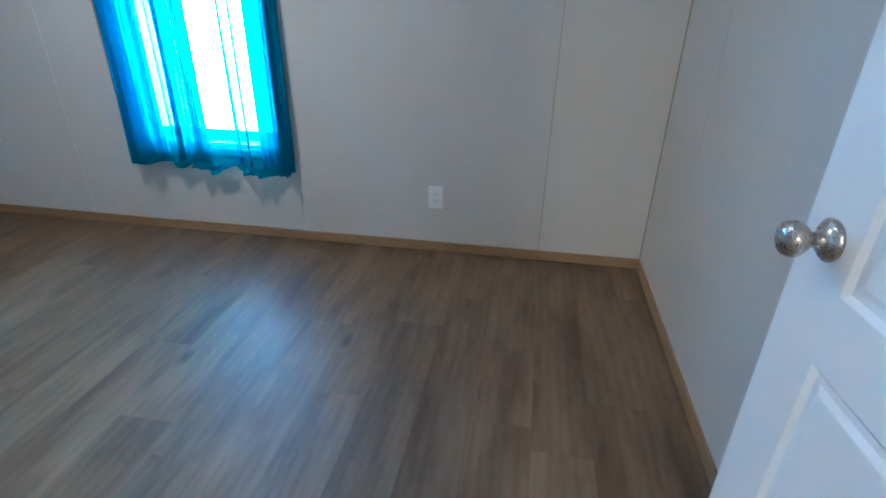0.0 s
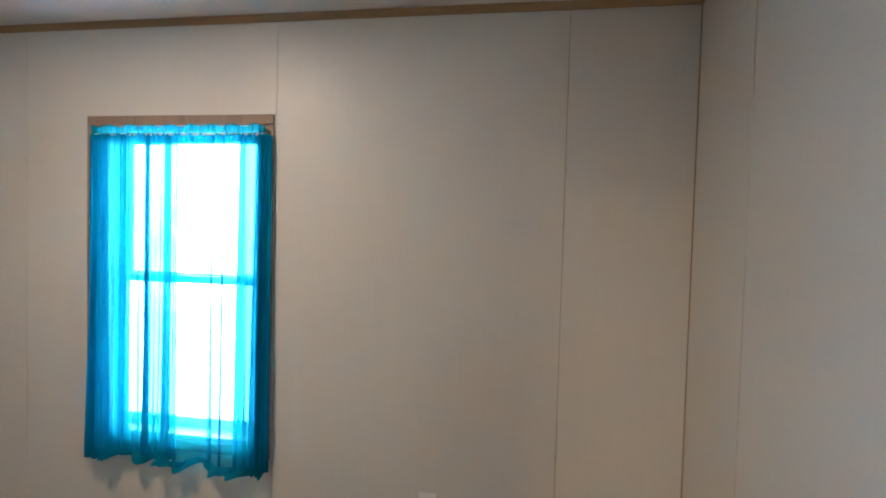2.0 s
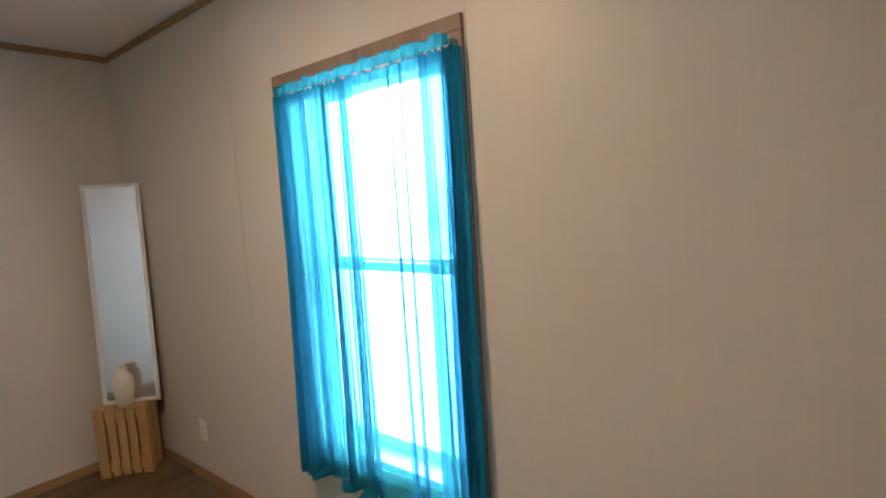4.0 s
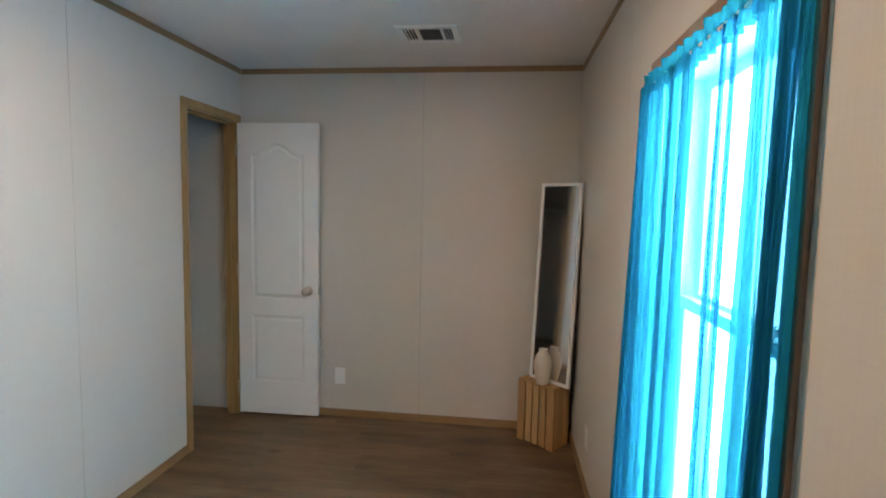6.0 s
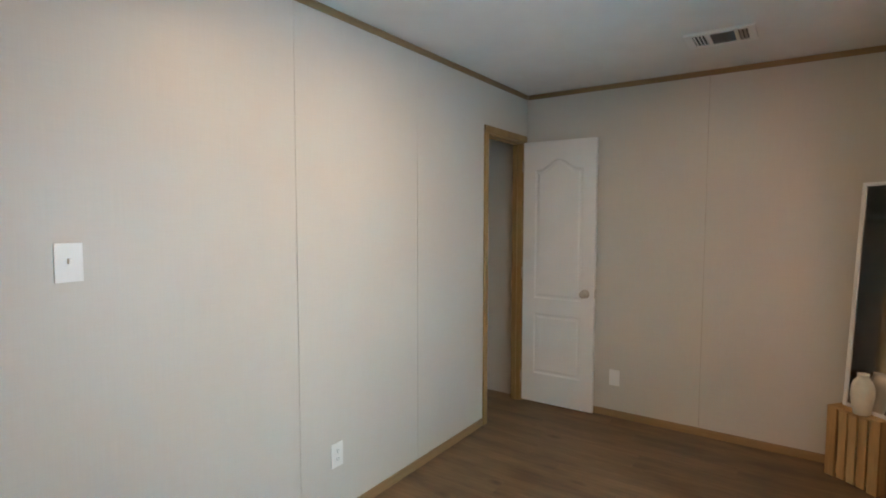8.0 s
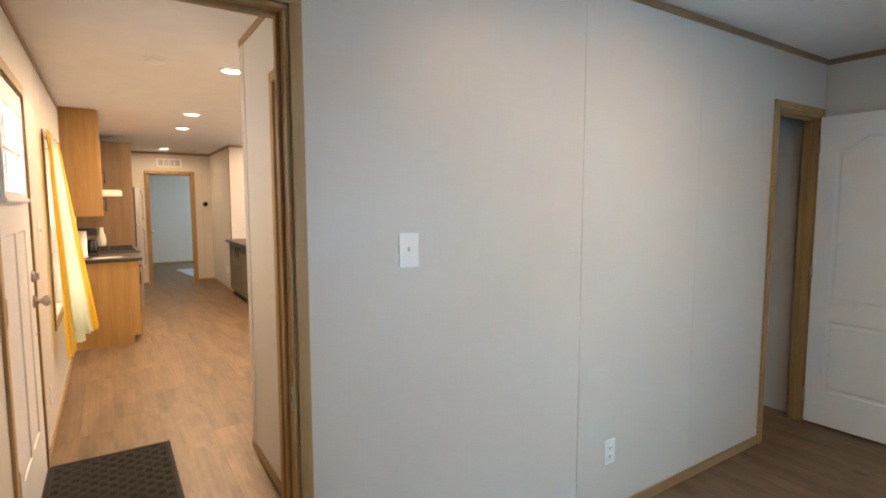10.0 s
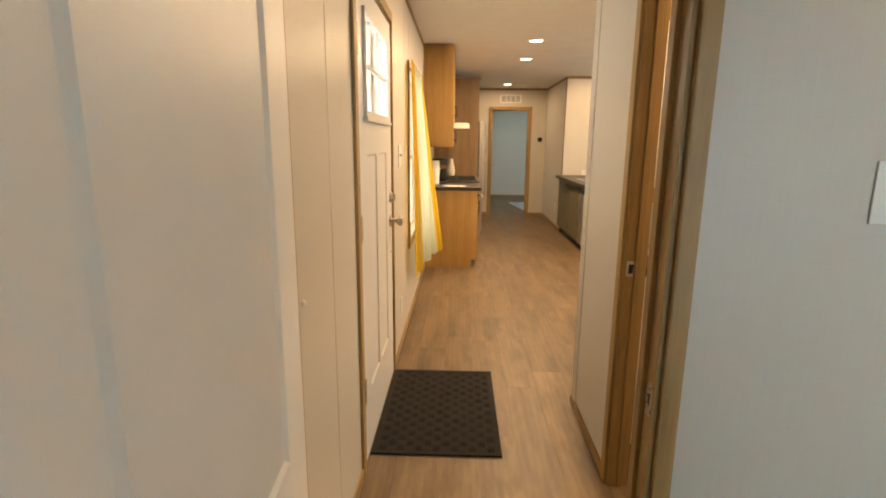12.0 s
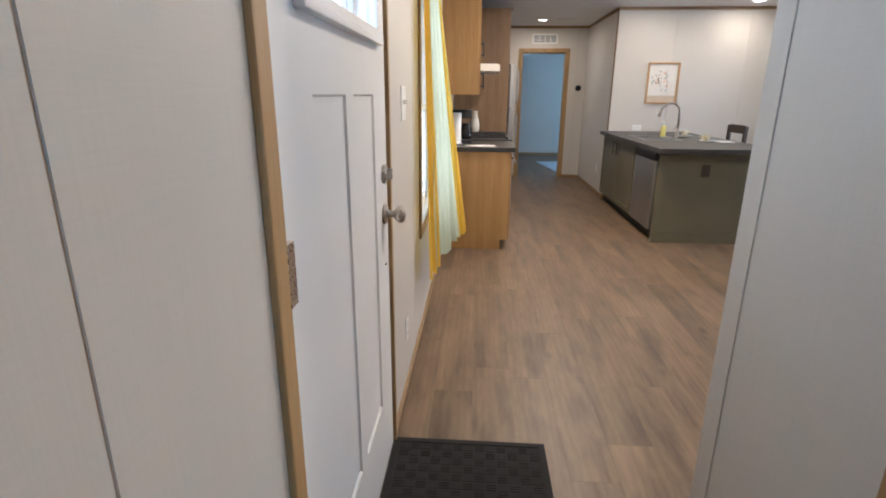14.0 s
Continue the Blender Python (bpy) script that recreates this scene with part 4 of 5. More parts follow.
front(b2, -0.585, "y", -6.715, -6.185, 0.10, 0.865, -1, MAPLE, (-6.25, 0.75, True))
ct = tagged(part("countertop", boxes((-0.635, -0.003, -5.405, -4.725, 0.873, 0.912), bevel=0.004), LAMINATE), "dark stone-look laminate countertop beside the stove", "countertop")
ct2 = tagged(part("countertop", boxes((-0.635, -0.003, -6.72, -6.175, 0.873, 0.912), bevel=0.004), LAMINATE), "dark stone-look laminate countertop beside the tall panel", "countertop")
bs = tagged(part("backsplash", boxes((-0.018, -0.003, -6.72, -4.73, 0.9125, 0.99), bevel=0.003), LAMINATE), "low dark laminate backsplash strip", "backsplash")
st = thing("stove", "stainless gas range with black grates", "stove", (-0.32, -5.79, 0))
part("body", boxes((-0.31, 0.295, -0.38, 0.38, 0.05, 0.905), bevel=0.004), STEEL, st)
part("cooktop", boxes((-0.325, 0.295, -0.383, 0.383, 0.905, 0.922), bevel=0.004), BLACK, st, "black enamel cooktop")
part("oven_door", boxes((-0.335, -0.312, -0.37, 0.37, 0.22, 0.74), bevel=0.006), STEEL, st)
part("oven_handle", tube([(-0.37, -0.32, 0.70), (-0.37, 0.32, 0.70)], 0.011), STEEL, st)
for gy in (-0.19, 0.19):
    gr = part("grate", boxes((-0.28, -0.265, gy - 0.16, gy + 0.16, 0.935, 0.947), (0.22, 0.235, gy - 0.16, gy + 0.16, 0.935, 0.947), (-0.28, 0.235, gy - 0.16, gy - 0.147, 0.935, 0.947), (-0.28, 0.235, gy + 0.147, gy + 0.16, 0.935, 0.947),
                              (-0.28, 0.235, gy - 0.006, gy + 0.006, 0.935, 0.947), (-0.03, -0.018, gy - 0.16, gy + 0.16, 0.935, 0.947), *[(a, a + 0.012, gy + s * 0.15 - 0.006, gy + s * 0.15 + 0.006, 0.921, 0.936) for a in (-0.28, 0.222) for s in (-1, 1)]), BLACK, st, "cast-iron grate")
for k in range(5):
    part("control_knob", lathe([(0.02, -0.0), (0.019, -0.022), (0.014, -0.026)], 18, "x", (-0.311, -0.28 + k * 0.14, 0.83)), BLACK, st)

u1c = thing("wall_cabinet", "honey maple wall cabinet reaching the ceiling", "cabinet", (0, 0, 0))
part("body", boxes((-0.295, -0.003, -5.40, -4.62, 1.345, H - 0.002), bevel=0.002), MAPLE, u1c)
front(u1c, -0.295, "y", -5.005, -4.625, 1.35, H - 0.01, -1, MAPLE, (-4.965, 1.47, True))
front(u1c, -0.295, "y", -5.395, -5.010, 1.35, H - 0.01, -1, MAPLE, (-5.05, 1.47, True))
u2c = thing("wall_cabinet", "short honey maple wall cabinet above the range hood", "cabinet", (0, 0, 0))
part("body", boxes((-0.295, -0.003, -6.17, -5.41, 1.63, H - 0.002), bevel=0.002), MAPLE, u2c)
front(u2c, -0.295, "y", -5.785, -5.415, 1.635, H - 0.01, -1, MAPLE, (-5.75, 1.78, True))
front(u2c, -0.295, "y", -6.165, -5.790, 1.635, H - 0.01, -1, MAPLE, (-5.83, 1.78, True))
hood = thing("range_hood", "slim white range hood below the wall cabinet", "range hood", (0, 0, 0))
bm = bmesh.new()
vs = [bm.verts.new((x, y, z)) for y in (-6.17, -5.41) for x, z in ((-0.003, 1.56), (-0.50, 1.56), (-0.50, 1.615), (-0.47, 1.627), (-0.003, 1.627))]
bm.faces.new(vs[:5]), bm.faces.new(vs[5:])
for k in range(5):
    bm.faces.new((vs[k], vs[(k + 1) % 5], vs[5 + (k + 1) % 5], vs[5 + k]))
bmesh.ops.recalc_face_normals(bm, faces=bm.faces)
part("shell", bm, PLASTIC, hood)
part("lip", boxes((-0.504, -0.48, -6.165, -5.415, 1.558, 1.572), bevel=0.003), STEEL, hood)

tp = tagged(part("tall_panel", boxes((-0.655, -0.003, -6.76, -6.725, 0, 2.27), (-0.675, -0.003, -6.76, -6.722, 2.27, 2.30), bevel=0.002), TALL), "dark brown tall end panel beside the refrigerator", "panel")
fr = thing("refrigerator", "stainless refrigerator between the tall panel and the passage", "refrigerator", (-0.36, -7.14, 0))
part("cabinet", boxes((-0.31, 0.35, -0.36, 0.36, 0.03, 1.70), bevel=0.005), BLACK, fr, "dark grey side")
part("freezer_door", boxes((-0.372, -0.313, -0.355, 0.355, 1.19, 1.695), bevel=0.008), STEEL, fr)
part("fridge_door", boxes((-0.372, -0.313, -0.355, 0.355, 0.06, 1.18), bevel=0.008), STEEL, fr)
part("handle", tube([(-0.40, 0.30, 1.24), (-0.415, 0.30, 1.30), (-0.415, 0.30, 1.60), (-0.40, 0.30, 1.65)], 0.010), STEEL, fr)
part("handle", tube([(-0.40, 0.30, 0.60), (-0.415, 0.30, 0.66), (-0.415, 0.30, 1.08), (-0.40, 0.30, 1.13)], 0.010), STEEL, fr)
oc = thing("wall_cabinet", "honey maple cabinet above the refrigerator", "cabinet", (0, 0, 0))
part("body", boxes((-0.60, -0.003, -7.52, -6.765, 1.76, 2.27), bevel=0.002), MAPLE, oc)
front(oc, -0.60, "y", -7.14, -6.77, 1.765, 2.265, -1, MAPLE, (-7.10, 1.85, True))
front(oc, -0.60, "y", -7.515, -7.145, 1.765, 2.265, -1, MAPLE, (-7.18, 1.85, True))

tagged(part("vase", lathe([(0.030, 0), (0.038, 0.005), (0.050, 0.05), (0.052, 0.085), (0.040, 0.15), (0.026, 0.20), (0.022, 0.235), (0.026, 0.25), (0.020, 0.25), (0.017, 0.22)]), CERAMIC),
       "white bottle vase on the counter beside the tall panel", "vase").location = (-0.27, -6.50, 0.912)
coffee = thing("coffee_maker", "black coffee maker on the kitchen counter", "coffee maker", (-0.16, -5.22, 0.912))
part("base", boxes((-0.09, 0.09, -0.11, 0.11, 0, 0.03), bevel=0.006), BLACK, coffee)
part("column", boxes((0.02, 0.09, -0.10, 0.10, 0.03, 0.27), bevel=0.006), BLACK, coffee)
part("head", boxes((-0.09, 0.09, -0.10, 0.10, 0.22, 0.30), bevel=0.010), BLACK, coffee)
part("carafe", lathe([(0.045, 0.032), (0.058, 0.06), (0.056, 0.12), (0.04, 0.16), (0.044, 0.175)], at=(-0.035, 0, 0)), plain("dark_carafe", (0.02, 0.018, 0.016), rough=0.08), coffee)
towel = thing("paper_towel_holder", "white paper towel roll on the counter", "paper towel", (-0.10, -5.02, 0.912))
part("foot", lathe([(0.07, 0), (0.07, 0.008), (0.01, 0.012)]), STEEL, towel)
part("roll", lathe([(0.055, 0.012), (0.056, 0.02), (0.056, 0.27), (0.055, 0.275)]), plain("paper", (0.82, 0.82, 0.80), rough=0.9), towel)
sheet = tagged(part("paper_sheet", boxes((-0.46, -0.20, -4.93, -4.80, 0.9125, 0.9145)), plain("print_paper", (0.80, 0.80, 0.78), rough=0.8)), "white printed sheet lying on the counter", "paper")

# ---- peninsula ----
OLIVE = plain("olive_paint", (0.128, 0.112, 0.068), (0.110, 0.097, 0.058), 0.45, scale=3, grain=80, relief=0.08)
PX = -1.98
pb = thing("peninsula_cabinet", "olive sink cabinet with black bar handles", "cabinet", (0, 0, 0))
part("body", boxes((PX - 0.60, PX, -7.262, -5.83, 0.10, 0.858), bevel=0.002), OLIVE, pb)
part("toe_kick", boxes((PX - 0.60, PX - 0.05, -7.262, -5.11, 0.0, 0.10)), SLOT, pb)
front(pb, PX, "y", -6.54, -5.84, 0.11, 0.85, 1, OLIVE, (-6.47, 0.75, True))
front(pb, PX, "y", -7.25, -6.55, 0.11, 0.85, 1, OLIVE, (-6.62, 0.75, True))
ep = thing("peninsula_end", "olive panelled end of the peninsula with a dark outlet", "cabinet", (0, 0, 0))
part("body", boxes((PX - 0.92, PX, -5.15, -5.115, 0.0, 0.858), bevel=0.002), OLIVE, ep)
part("back_panel", boxes((PX - 0.64, PX - 0.605, -7.262, -5.155, 0.0, 0.858), bevel=0.002), OLIVE, ep)
part("frame", boxes((PX - 0.07, PX, -5.115, -5.10, 0, 0.858), (PX - 0.92, PX - 0.85, -5.115, -5.10, 0, 0.858), (PX - 0.85, PX - 0.07, -5.115, -5.10, 0.79, 0.858), (PX - 0.85, PX - 0.07, -5.115, -5.10, 0, 0.10), bevel=0.002), OLIVE, ep)
part("outlet_plate", boxes((-2.438, -2.365, -5.115, -5.108, 0.632, 0.748), bevel=0.0015), plain("bronze_plate", (0.045, 0.033, 0.024), rough=0.35), ep, "dark bronze outlet plate")
dw = thing("dishwasher", "stainless dishwasher built into the peninsula", "dishwasher", (0, 0, 0))
part("tub", boxes((PX - 0.58, PX - 0.005, -5.80, -5.16, 0.10, 0.855)), SLOT, dw)
part("door", boxes((PX - 0.004, PX + 0.022, -5.795, -5.165, 0.11, 0.76), bevel=0.004), STEEL, dw)
part("control_panel", boxes((PX - 0.004, PX + 0.026, -5.795, -5.165, 0.765, 0.852), bevel=0.004), BLACK, dw, "black control panel")
pt = tagged(part("countertop", boxes((-2.98, -1.905, -5.86, -4.935, 0.86, 0.900), (-2.98, -1.905, -7.264, -6.44, 0.86, 0.900), (-2.075, -1.905, -6.44, -5.86, 0.86, 0.900), (-2.98, -2.43, -6.44, -5.86, 0.86, 0.900)), LAMINATE), "dark stone-look laminate peninsula top", "countertop")
sk = thing("kitchen_sink", "double-bowl stainless sink set in the peninsula", "sink", (-2.25, -6.15, 0.90))
part("rim", boxes((-0.20, -0.165, -0.315, 0.315, -0.002, 0.006), (0.165, 0.20, -0.315, 0.315, -0.002, 0.006), (-0.165, 0.165, -0.315, -0.28, -0.002, 0.006), (-0.165, 0.165, 0.28, 0.315, -0.002, 0.006), (-0.165, 0.165, -0.015, 0.015, -0.002, 0.006), bevel=0.002), STEEL, sk)
for s in (-1, 1):
    a, b = sorted((s * 0.015, s * 0.28))
    part("bowl", boxes((-0.168, -0.164, a, b, -0.16, 0.0), (0.164, 0.168, a, b, -0.16, 0.0), (-0.168, 0.168, a - 0.002, a + 0.002, -0.16, 0.0), (-0.168, 0.168, b - 0.002, b + 0.002, -0.16, 0.0), (-0.168, 0.168, a, b, -0.164, -0.16)), STEEL, sk)
fa = thing("kitchen_faucet", "tall gooseneck pull-down kitchen faucet in brushed nickel", "faucet", (-2.50, -6.20, 0.90))
part("base", lathe([(0.028, 0), (0.028, 0.008), (0.020, 0.014), (0.019, 0.09), (0.014, 0.10)]), NICKEL, fa)
neck = [(0, 0, 0.09), (0, 0, 0.27)] + [(0.10 - 0.10 * math.cos(a), 0, 0.27 + 0.10 * math.sin(a)) for a in [math.pi * k / 12 for k in range(1, 11)]]
part("neck", tube(neck, 0.012), NICKEL, fa)
part("spray_head", tube([(neck[-1][0], 0, neck[-1][2]), (neck[-1][0] + 0.02, 0, neck[-1][2] - 0.05), (neck[-1][0] + 0.032, 0, neck[-1][2] - 0.095)], 0.016), NICKEL, fa)
part("lever", tube([(0, -0.018, 0.06), (0.0, -0.05, 0.075), (0.0, -0.085, 0.11)], 0.006), NICKEL, fa)
soap = thing("soap_bottle", "clear pump bottle with yellow hand soap", "soap bottle", (-2.41, -6.38, 0.90))
part("bottle", lathe([(0.026, 0), (0.028, 0.004), (0.028, 0.10), (0.022, 0.115), (0.012, 0.122), (0.012, 0.13)]), plain("yellow_soap", (0.74, 0.68, 0.22), (0.70, 0.63, 0.18), 0.15, relief=0.0), soap)
part("pump", lathe([(0.014, 0.13), (0.014, 0.142), (0.005, 0.145), (0.005, 0.165)]), PLASTIC, soap, "white pump head")
part("nozzle", boxes((-0.012, 0.035, -0.008, 0.008, 0.163, 0.173), bevel=0.003), PLASTIC, soap)
CUPGLAZE = plain("patterned_cup", (0.74, 0.70, 0.60), (0.42, 0.34, 0.10), 0.3, scale=34, relief=0.0)


def cup_set(at):
    e = thing("cup_and_saucer", "patterned teacup on a white saucer on the peninsula", "cup", at, group="cups on the peninsula")
    part("saucer", lathe([(0.045, 0.002), (0.05, 0.004), (0.082, 0.014), (0.084, 0.017), (0.048, 0.009), (0.004, 0.008)]), PLASTIC, e)
    part("cup", lathe([(0.024, 0.010), (0.030, 0.014), (0.042, 0.04), (0.047, 0.066), (0.0445, 0.066), (0.039, 0.04), (0.02, 0.018)]), CUPGLAZE, e)
    part("handle", tube([(0.042, 0, 0.055), (0.062, 0, 0.055), (0.068, 0, 0.042), (0.058, 0, 0.030), (0.038, 0, 0.028)], 0.004, 8), CUPGLAZE, e)
    return e


c1 = cup_set((-2.62, -5.74, 0.9005))
copy_thing(c1, pose(-2.64, -6.35, 0.9005, 0, 0, 60))
tagged(part("folded_napkin", boxes((-2.86, -2.72, -5.80, -5.62, 0.9005, 0.910), bevel=0.003), plain("napkin", (0.80, 0.79, 0.76), rough=0.9)), "folded white napkin on the peninsula", "napkin")
CHAIRWOOD = wood("dark_chair_wood", (0.055, 0.035, 0.024), (0.042, 0.027, 0.018), (0.03, 0.018, 0.012), "z", 0.45)
chair = thing("counter_chair", "dark wooden counter chair behind the peninsula", "chair", (-3.03, -6.36, 0), 90)
for sx in (-0.19, 0.19):
    part("leg", boxes((sx - 0.018, sx + 0.018, -0.20, -0.164, 0, 0.62), bevel=0.003), CHAIRWOOD, chair)
    part("back_post", boxes((sx - 0.018, sx + 0.018, 0.164, 0.20, 0, 1.03), bevel=0.003), CHAIRWOOD, chair)
part("seat", boxes((-0.215, 0.215, -0.215, 0.16, 0.62, 0.655), bevel=0.008), CHAIRWOOD, chair)
part("top_rail", boxes((-0.172, 0.172, 0.17, 0.195, 0.95, 1.04), bevel=0.006), CHAIRWOOD, chair)
part("mid_rail", boxes((-0.172, 0.172, 0.172, 0.192, 0.80, 0.85), bevel=0.004), CHAIRWOOD, chair)

# ---- picture ----
pic = thing("framed_picture", "framed print of orange blossoms and leaves in pale wood", "picture", (-2.622, -7.27, 1.497))
part("frame", boxes((-0.195, -0.175, 0.002, 0.028, -0.25, 0.25), (0.175, 0.195, 0.002, 0.028, -0.25, 0.25), (-0.175, 0.175, 0.002, 0.028, 0.23, 0.25), (-0.175, 0.175, 0.002, 0.028, -0.25, -0.23), bevel=0.003), PINE, pic, "pale wood frame")
art = part("print", boxes((-0.175, 0.175, 0.003, 0.008, -0.23, 0.23)), plain("art_paper", (0.80, 0.78, 0.73), rough=0.7), pic)
part("band", boxes((-0.175, 0.175, 0.0085, 0.0095, -0.23, -0.15)), plain("tan_band", (0.58, 0.49, 0.38), rough=0.8), art)
PEACH, LEAF, SPRIG = plain("peach_ink", (0.80, 0.50, 0.36), rough=0.8), plain("leaf_ink", (0.09, 0.12, 0.06), rough=0.8), plain("sprig_ink", (0.20, 0.14, 0.08), rough=0.8)
rng = random.Random(5)
for k in range(9):
    a, r = rng.uniform(0, 6.28), rng.uniform(0.02, 0.10)
    part("blossom", lathe([(rng.uniform(0.008, 0.015), 0.0085), (0.003, 0.0105)], 9, "y", (r * math.cos(a), 0, 0.03 + r * math.sin(a))), PEACH, art)
for k in range(26):
    a, r = rng.uniform(0, 6.28), rng.uniform(0.03, 0.14)
    bm = lathe([(0.012, 0.0088), (0.002, 0.0102)], 8, "y")
    bmesh.ops.transform(bm, matrix=pose(r * math.cos(a), 0, 0.03 + 0.9 * r * math.sin(a), 0, rng.uniform(0, 180), 0) @ Matrix.Diagonal((1.3, 1, 0.28, 1)), verts=bm.verts)
    part("leaf", bm, LEAF if k % 3 else SPRIG, art)

# ---- bathroom ----
vn = thing("bathroom_vanity", "white shaker vanity with two doors and an open shelf", "vanity", (0, 0, 0))
VB = HALLEND + T + 0.003
VX0, VX1, VF = -1.845, -1.115, -1.100
part("body", boxes((VX0, VX1, VB, VF, 0.36, 0.765), (VX0, VX1, VF - 0.018, VF, 0.765, 0.873), (VX0, VX0 + 0.018, VB, VF - 0.018, 0.765, 0.873), (VX1 - 0.018, VX1, VB, VF - 0.018, 0.765, 0.873), (VX0 + 0.018, VX1 - 0.018, VB, VB + 0.018, 0.765, 0.873)), WHITE, vn)
part("side", boxes((VX0, VX0 + 0.02, VB, VF, 0.0, 0.35)), WHITE, vn)
part("side", boxes((VX1 - 0.02, VX1, VB, VF, 0.0, 0.35)), WHITE, vn)
part("shelf", boxes((VX0 + 0.02, VX1 - 0.02, VB + 0.005, VF, 0.10, 0.155), bevel=0.002), WHITE, vn)
part("back", boxes((VX0 + 0.02, VX1 - 0.02, VB + 0.001, VB + 0.015, 0.155, 0.35)), WHITE, vn)
front(vn, VF, "x", -1.467, -1.150, 0.378, 0.803, 1, WHITE, (-1.440, 0.695, True))
front(vn, VF, "x", -1.790, -1.473, 0.378, 0.803, 1, WHITE, (-1.500, 0.695, True))
def holed_top(x0, x1, y0, y1, z0, z1, cx, cy, rx, ry):
    """A slab with an oval hole for a basin."""
    from mathutils.geometry import tessellate_polygon
    loops = [rect(x0, x1, y0, y1), [(cx + rx * math.cos(2 * math.pi * k / 40), cy + ry * math.sin(2 * math.pi * k / 40)) for k in range(40)]]
    tris = tessellate_polygon([[Vector((u, v, 0)) for u, v in l] for l in loops])
    flat = [p for l in loops for p in l]
    bm = bmesh.new()
    low, top = [[bm.verts.new((u, v, z)) for u, v in flat] for z in (z0, z1)]
    for tri in tris:
        bm.faces.new([low[i] for i in tri]), bm.faces.new([top[i] for i in tri])
    for first, n in ((0, 4), (4, 40)):
        for k in range(n):
            a, b = first + k, first + (k + 1) % n
            bm.faces.new((low[a], low[b], top[b], top[a]))
    bmesh.ops.recalc_face_normals(bm, faces=bm.faces)
    return bm


tagged(part("vanity_top", holed_top(-1.865, -1.113, VB - 0.002, -1.072, 0.874, 0.910, -1.490, -1.325, 0.218, 0.164), LAMINATE), "dark stone-look vanity top with a drop-in basin", "countertop")
PORCELAIN = plain("white_porcelain", (0.84, 0.83, 0.80), (0.82, 0.81, 0.78), 0.12, relief=0.0)
bm = bmesh.new()
prof = [(1.0, 0.0), (1.0, 0.012), (0.97, 0.020), (0.90, 0.020), (0.84, 0.008), (0.74, -0.05), (0.55, -0.10), (0.25, -0.125), (0.05, -0.128)]
rings = [[bm.verts.new((0.245 * r * math.cos(2 * math.pi * k / 48), 0.185 * r * math.sin(2 * math.pi * k / 48), z)) for k in range(48)] for r, z in prof]
for a, b in zip(rings, rings[1:]):
    for k in range(48):
        bm.faces.new((a[k], a[(k + 1) % 48], b[(k + 1) % 48], b[k])).smooth = True
bm.faces.new(rings[-1])
bs2 = part("basin", bm, PORCELAIN)
bs2.location = (-1.490, -1.325, 0.911)
tagged(bs2, "white oval porcelain basin set in the vanity top", "sink")
bf = thing("bathroom_faucet", "brushed-nickel two-handle bathroom faucet", "faucet", (-1.475, -1.515, 0.910))
part("deck_plate", boxes((-0.085, 0.085, -0.025, 0.025, 0, 0.016), bevel=0.008), NICKEL, bf)
part("spout", tube([(0, 0, 0.012), (0, 0.0, 0.07)] + [(0, 0.055 - 0.055 * math.cos(a), 0.075 + 0.055 * math.sin(a)) for a in [math.pi * k / 10 for k in range(1, 9)]], 0.013), NICKEL, bf)
for s in (-1, 1):
    hb = part("handle_base", lathe([(0.024, 0.014), (0.020, 0.03), (0.012, 0.06), (0.013, 0.078), (0.006, 0.082)], at=(s * 0.062, 0, 0)), NICKEL, bf)
    part("lever", tube([(s * 0.055, 0, 0.077), (s * 0.09, 0.0, 0.080), (s * 0.118, 0.0, 0.079)], 0.0055), NICKEL, hb)
bmir = thing("bathroom_mirror", "wall mirror in a wide honey maple frame", "mirror", (-0.012, HALLEND + T, 0.012))
part("frame", boxes((-1.81, -1.72, 0.001, 0.022, 1.11, 2.02), (-1.24, -1.15, 0.001, 0.022, 1.11, 2.02), (-1.72, -1.24, 0.001, 0.022, 1.11, 1.185), (-1.72, -1.24, 0.001, 0.022, 1.94, 2.02), bevel=0.003), MAPLE, bmir, "wide honey maple frame")
part("glass", boxes((-1.725, -1.235, 0.002, 0.010, 1.18, 1.945)), MIRROR, bmir, "silvered mirror glass")
GREEN = plain("sprig_leaf", (0.07, 0.12, 0.035), (0.10, 0.15, 0.05), 0.5)
sp = thing("vase_with_sprigs", "clear glass vase holding green eucalyptus sprigs on the vanity", "plant", (-1.778, -1.49, 0.910))
gv = part("vase", lathe([(0.032, 0), (0.034, 0.004), (0.036, 0.04), (0.022, 0.09), (0.014, 0.12), (0.017, 0.135), (0.014, 0.135), (0.011, 0.12), (0.019, 0.088), (0.032, 0.04), (0.028, 0.006)]), PANE, sp, "clear glass bottle vase")
gv.visible_shadow = False
rng = random.Random(17)
bm = bmesh.new()
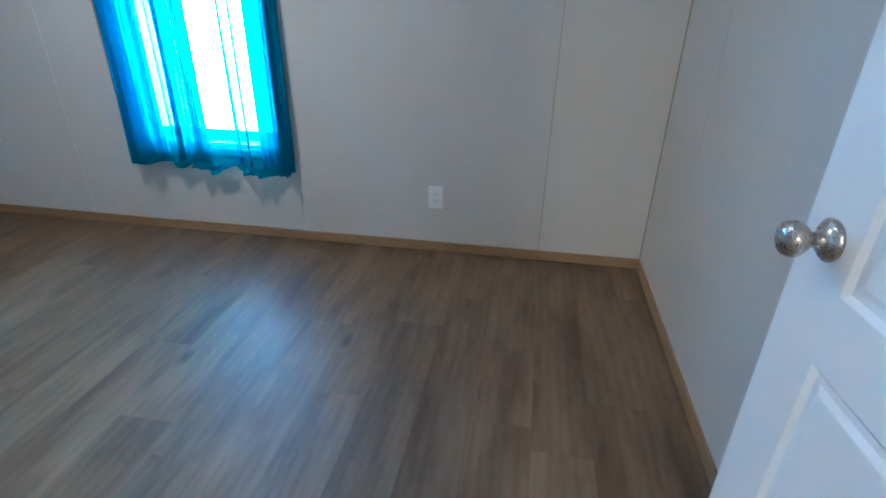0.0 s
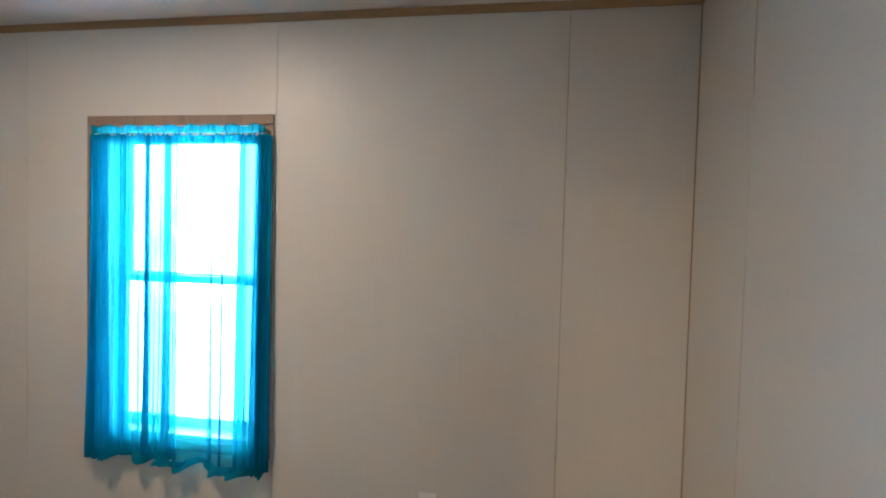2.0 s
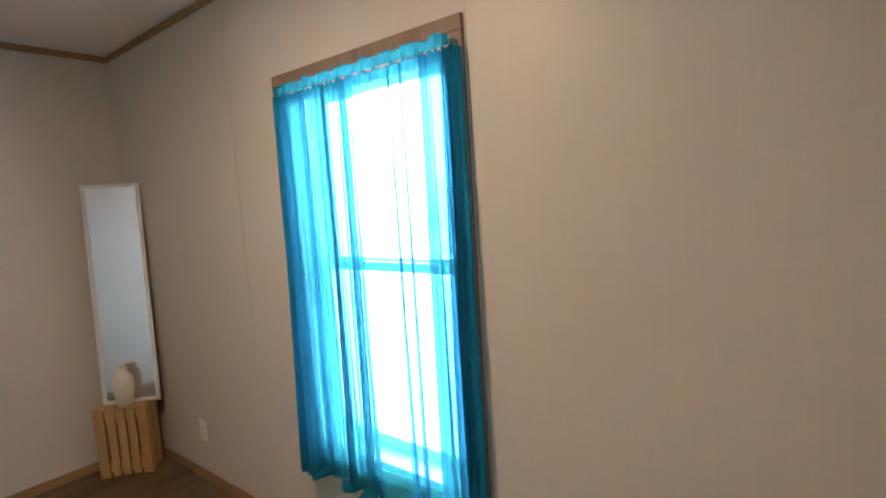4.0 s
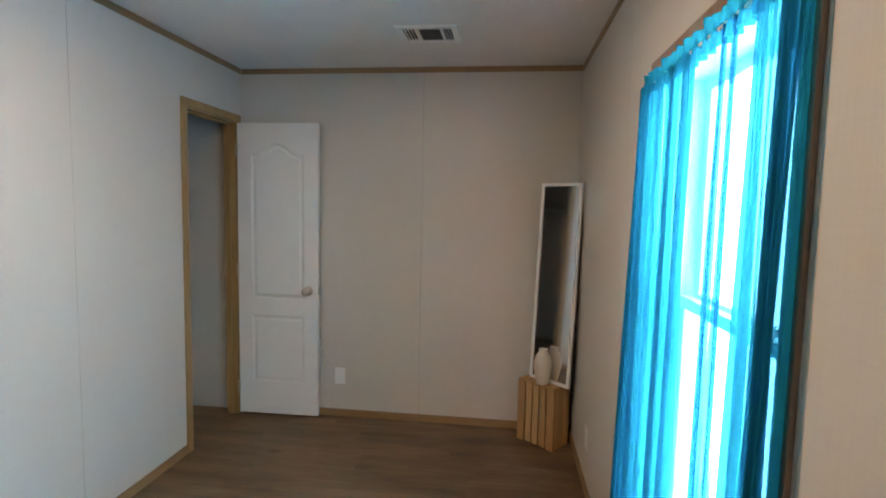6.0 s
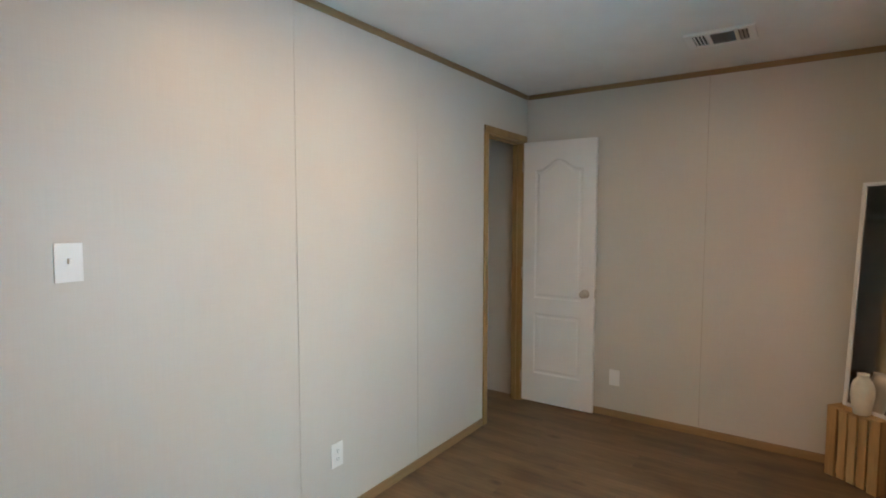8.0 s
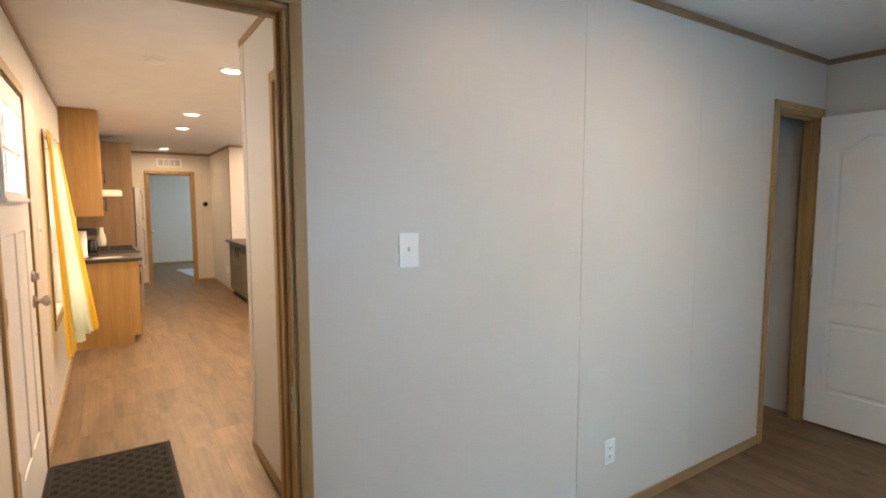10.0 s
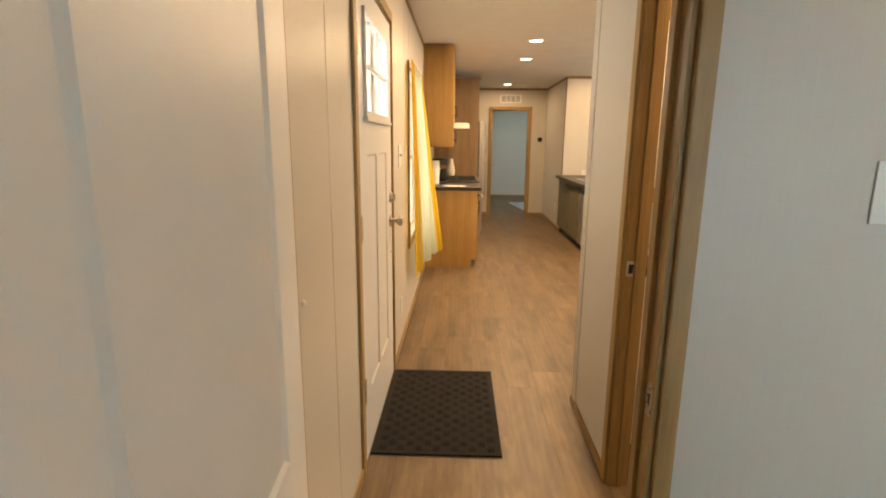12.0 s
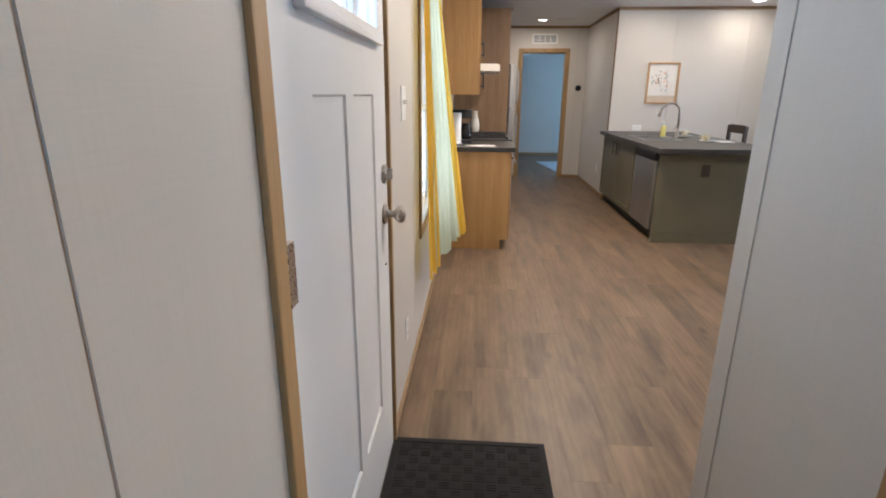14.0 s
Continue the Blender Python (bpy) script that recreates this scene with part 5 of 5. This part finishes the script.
for k in range(9):
    a, lean = rng.uniform(0, 6.28), rng.uniform(0.03, 0.10)
    top = rng.uniform(0.17, 0.25)
    pts = [(lean * f ** 2 * math.cos(a), lean * f ** 2 * math.sin(a), 0.01 + top * f) for f in (0.0, 0.35, 0.7, 1.0)]
    part("stem", tube(pts, 0.0012, 5), GREEN, sp)
    for j in range(13):
        f = 0.5 + 0.5 * j / 12
        c = Vector((lean * f ** 2 * math.cos(a), lean * f ** 2 * math.sin(a), 0.01 + top * f))
        m = Matrix.Translation(c) @ Euler((rng.uniform(-1, 1), rng.uniform(-1, 1), rng.uniform(0, 6.28))).to_matrix().to_4x4()
        s = rng.uniform(0.006, 0.010)
        vs = [bm.verts.new(m @ Vector(p)) for p in ((0, 0, 0), (s, s * 0.7, 0.001), (s * 2.2, 0, 0.002), (s, -s * 0.7, 0.001))]
        bm.faces.new(vs)
lf = part("leaves", bm, GREEN, sp)
lf["kind"] = "stuff"
shc = thing("shower_curtain", "white shower curtain with brown leaf print on a rod", "shower curtain", (-2.60, -0.84, 1.98), -90)
part("rod", tube([(-0.72, 0, 0), (0.75, 0, 0)], 0.012), NICKEL, shc, "chrome shower rod")
part("cloth", cloth(1.1, 1.85, 8, 0.03, 61, 0.01, 0.02), plain("shower_cloth", (0.78, 0.77, 0.74), (0.30, 0.20, 0.14), 0.8, scale=11, relief=0.1), shc)
rug("bath_rug", "brown tufted bath rug below the vanity", (-1.5, -0.88, 0), 0, 0.6, 0.36, plain("brown_tuft", (0.22, 0.15, 0.09), (0.10, 0.065, 0.04), 0.95, scale=60, grain=160, relief=1.0), 9)
entry_strike = thing("strike_plate", "nickel strike plate on the bedroom door jamb", "strike plate", (ENTRY[0] + 0.012, -0.020, 0.885), -90)
part("plate", boxes((-0.014, 0.014, 0, 0.002, -0.036, -0.012), (-0.014, 0.014, 0, 0.002, 0.012, 0.036), (-0.014, -0.007, 0, 0.002, -0.012, 0.012), (0.007, 0.020, 0, 0.002, -0.012, 0.012), bevel=0.0006), NICKEL, entry_strike)
part("recess", boxes((-0.007, 0.007, 0, 0.0008, -0.012, 0.012)), SLOT, entry_strike)
part_strike = thing("strike_plate", "brass-tone strike plate on the bathroom jamb", "strike plate", (HALLX - 0.022, BATHDOOR[0] + 0.012, 0.935))
part("plate", boxes((-0.018, 0.016, 0, 0.002, -0.03, -0.018), (-0.018, 0.016, 0, 0.002, 0.018, 0.03), (-0.018, -0.010, 0, 0.002, -0.018, 0.018), (0.008, 0.016, 0, 0.002, -0.018, 0.018), bevel=0.0006), NICKEL, part_strike)
part("recess", boxes((-0.010, 0.008, 0, 0.0008, -0.018, 0.018)), SLOT, part_strike)

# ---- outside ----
# added emissive board: the glare of yard and sky is its own glow
YARD_GLOW, yt, yb = material("glowing_yard_board", 1.0)
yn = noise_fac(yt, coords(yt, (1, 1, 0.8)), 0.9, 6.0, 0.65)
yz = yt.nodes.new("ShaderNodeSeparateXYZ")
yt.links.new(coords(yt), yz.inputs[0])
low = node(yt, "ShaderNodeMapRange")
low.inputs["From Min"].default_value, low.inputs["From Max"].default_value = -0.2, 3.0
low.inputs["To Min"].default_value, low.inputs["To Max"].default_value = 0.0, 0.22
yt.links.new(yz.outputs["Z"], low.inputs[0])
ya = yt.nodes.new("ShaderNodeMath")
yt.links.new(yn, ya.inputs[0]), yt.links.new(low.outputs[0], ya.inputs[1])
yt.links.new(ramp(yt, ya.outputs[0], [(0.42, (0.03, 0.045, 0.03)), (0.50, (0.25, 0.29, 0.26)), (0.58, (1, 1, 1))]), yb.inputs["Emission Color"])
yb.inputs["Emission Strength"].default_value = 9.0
structure("backdrop", boxes((-14, 9, D + 9.0, D + 9.05, -0.65, 9)), YARD_GLOW, "added glowing board standing in for bright yard and sky beyond the bedroom window", "backdrop")
GRASS = plain("lawn", (0.10, 0.13, 0.045), (0.16, 0.15, 0.07), 0.95, scale=0.6, grain=8)
structure("ground", boxes((-400, 400, -400, 400, -0.75, -0.65)), GRASS, "dry green lawn running to the horizon", "ground")
structure("roof", boxes((-W - 0.4, 0.4, BACK - 0.4, D + 0.4, H + 0.11, H + 0.3)), plain("shingles", (0.12, 0.11, 0.10), rough=0.9), "low shingle roof over the house", "roof")

# ---- floor planks ----
PW, PL = 0.182, 1.22
pm = mesh_of(boxes((-PW / 2 + 0.00015, PW / 2 - 0.00015, -PL / 2 + 0.00015, PL / 2 - 0.00015, -0.012, 0.0), bevel=0.0005), "plank", PLANK)
rng = random.Random(7)
far_bm = bmesh.new()
for i in range(24):
    off = rng.random() * PL
    x = -W + PW * (i + 0.5) - 0.02
    y = D + 0.65 - off
    while y > BACK - 0.6:
        y0, y1 = max(y - PL / 2, BACK), min(y + PL / 2, D)
        near = y > -5.0
        seen = x > -1.3 or y > -0.9 or (y < -1.2 and x > -3.4)
        if y1 - y0 < 0.02:
            pass
        elif near and seen and y1 - y0 < PL - 0.001:
            o = part("plank", boxes((-PW / 2 + 0.00015, PW / 2 - 0.00015, y0 - y, y1 - y - 0.00015, -0.012, 0.0), bevel=0.0005), PLANK, floor)
            o.location = (x, y, 0)
        elif near and seen:
            o = new("plank", pm)
            o.location = (x, y, 0)
            o.parent = floor
        else:
            box(far_bm, x - PW / 2 + 0.0004, x + PW / 2 - 0.0004, y0 + 0.0004, y1 - 0.0004, -0.012, 0.0)
        y -= PL
fp = part("far_planks", far_bm, PLANK, floor)
fp["kind"] = "stuff"
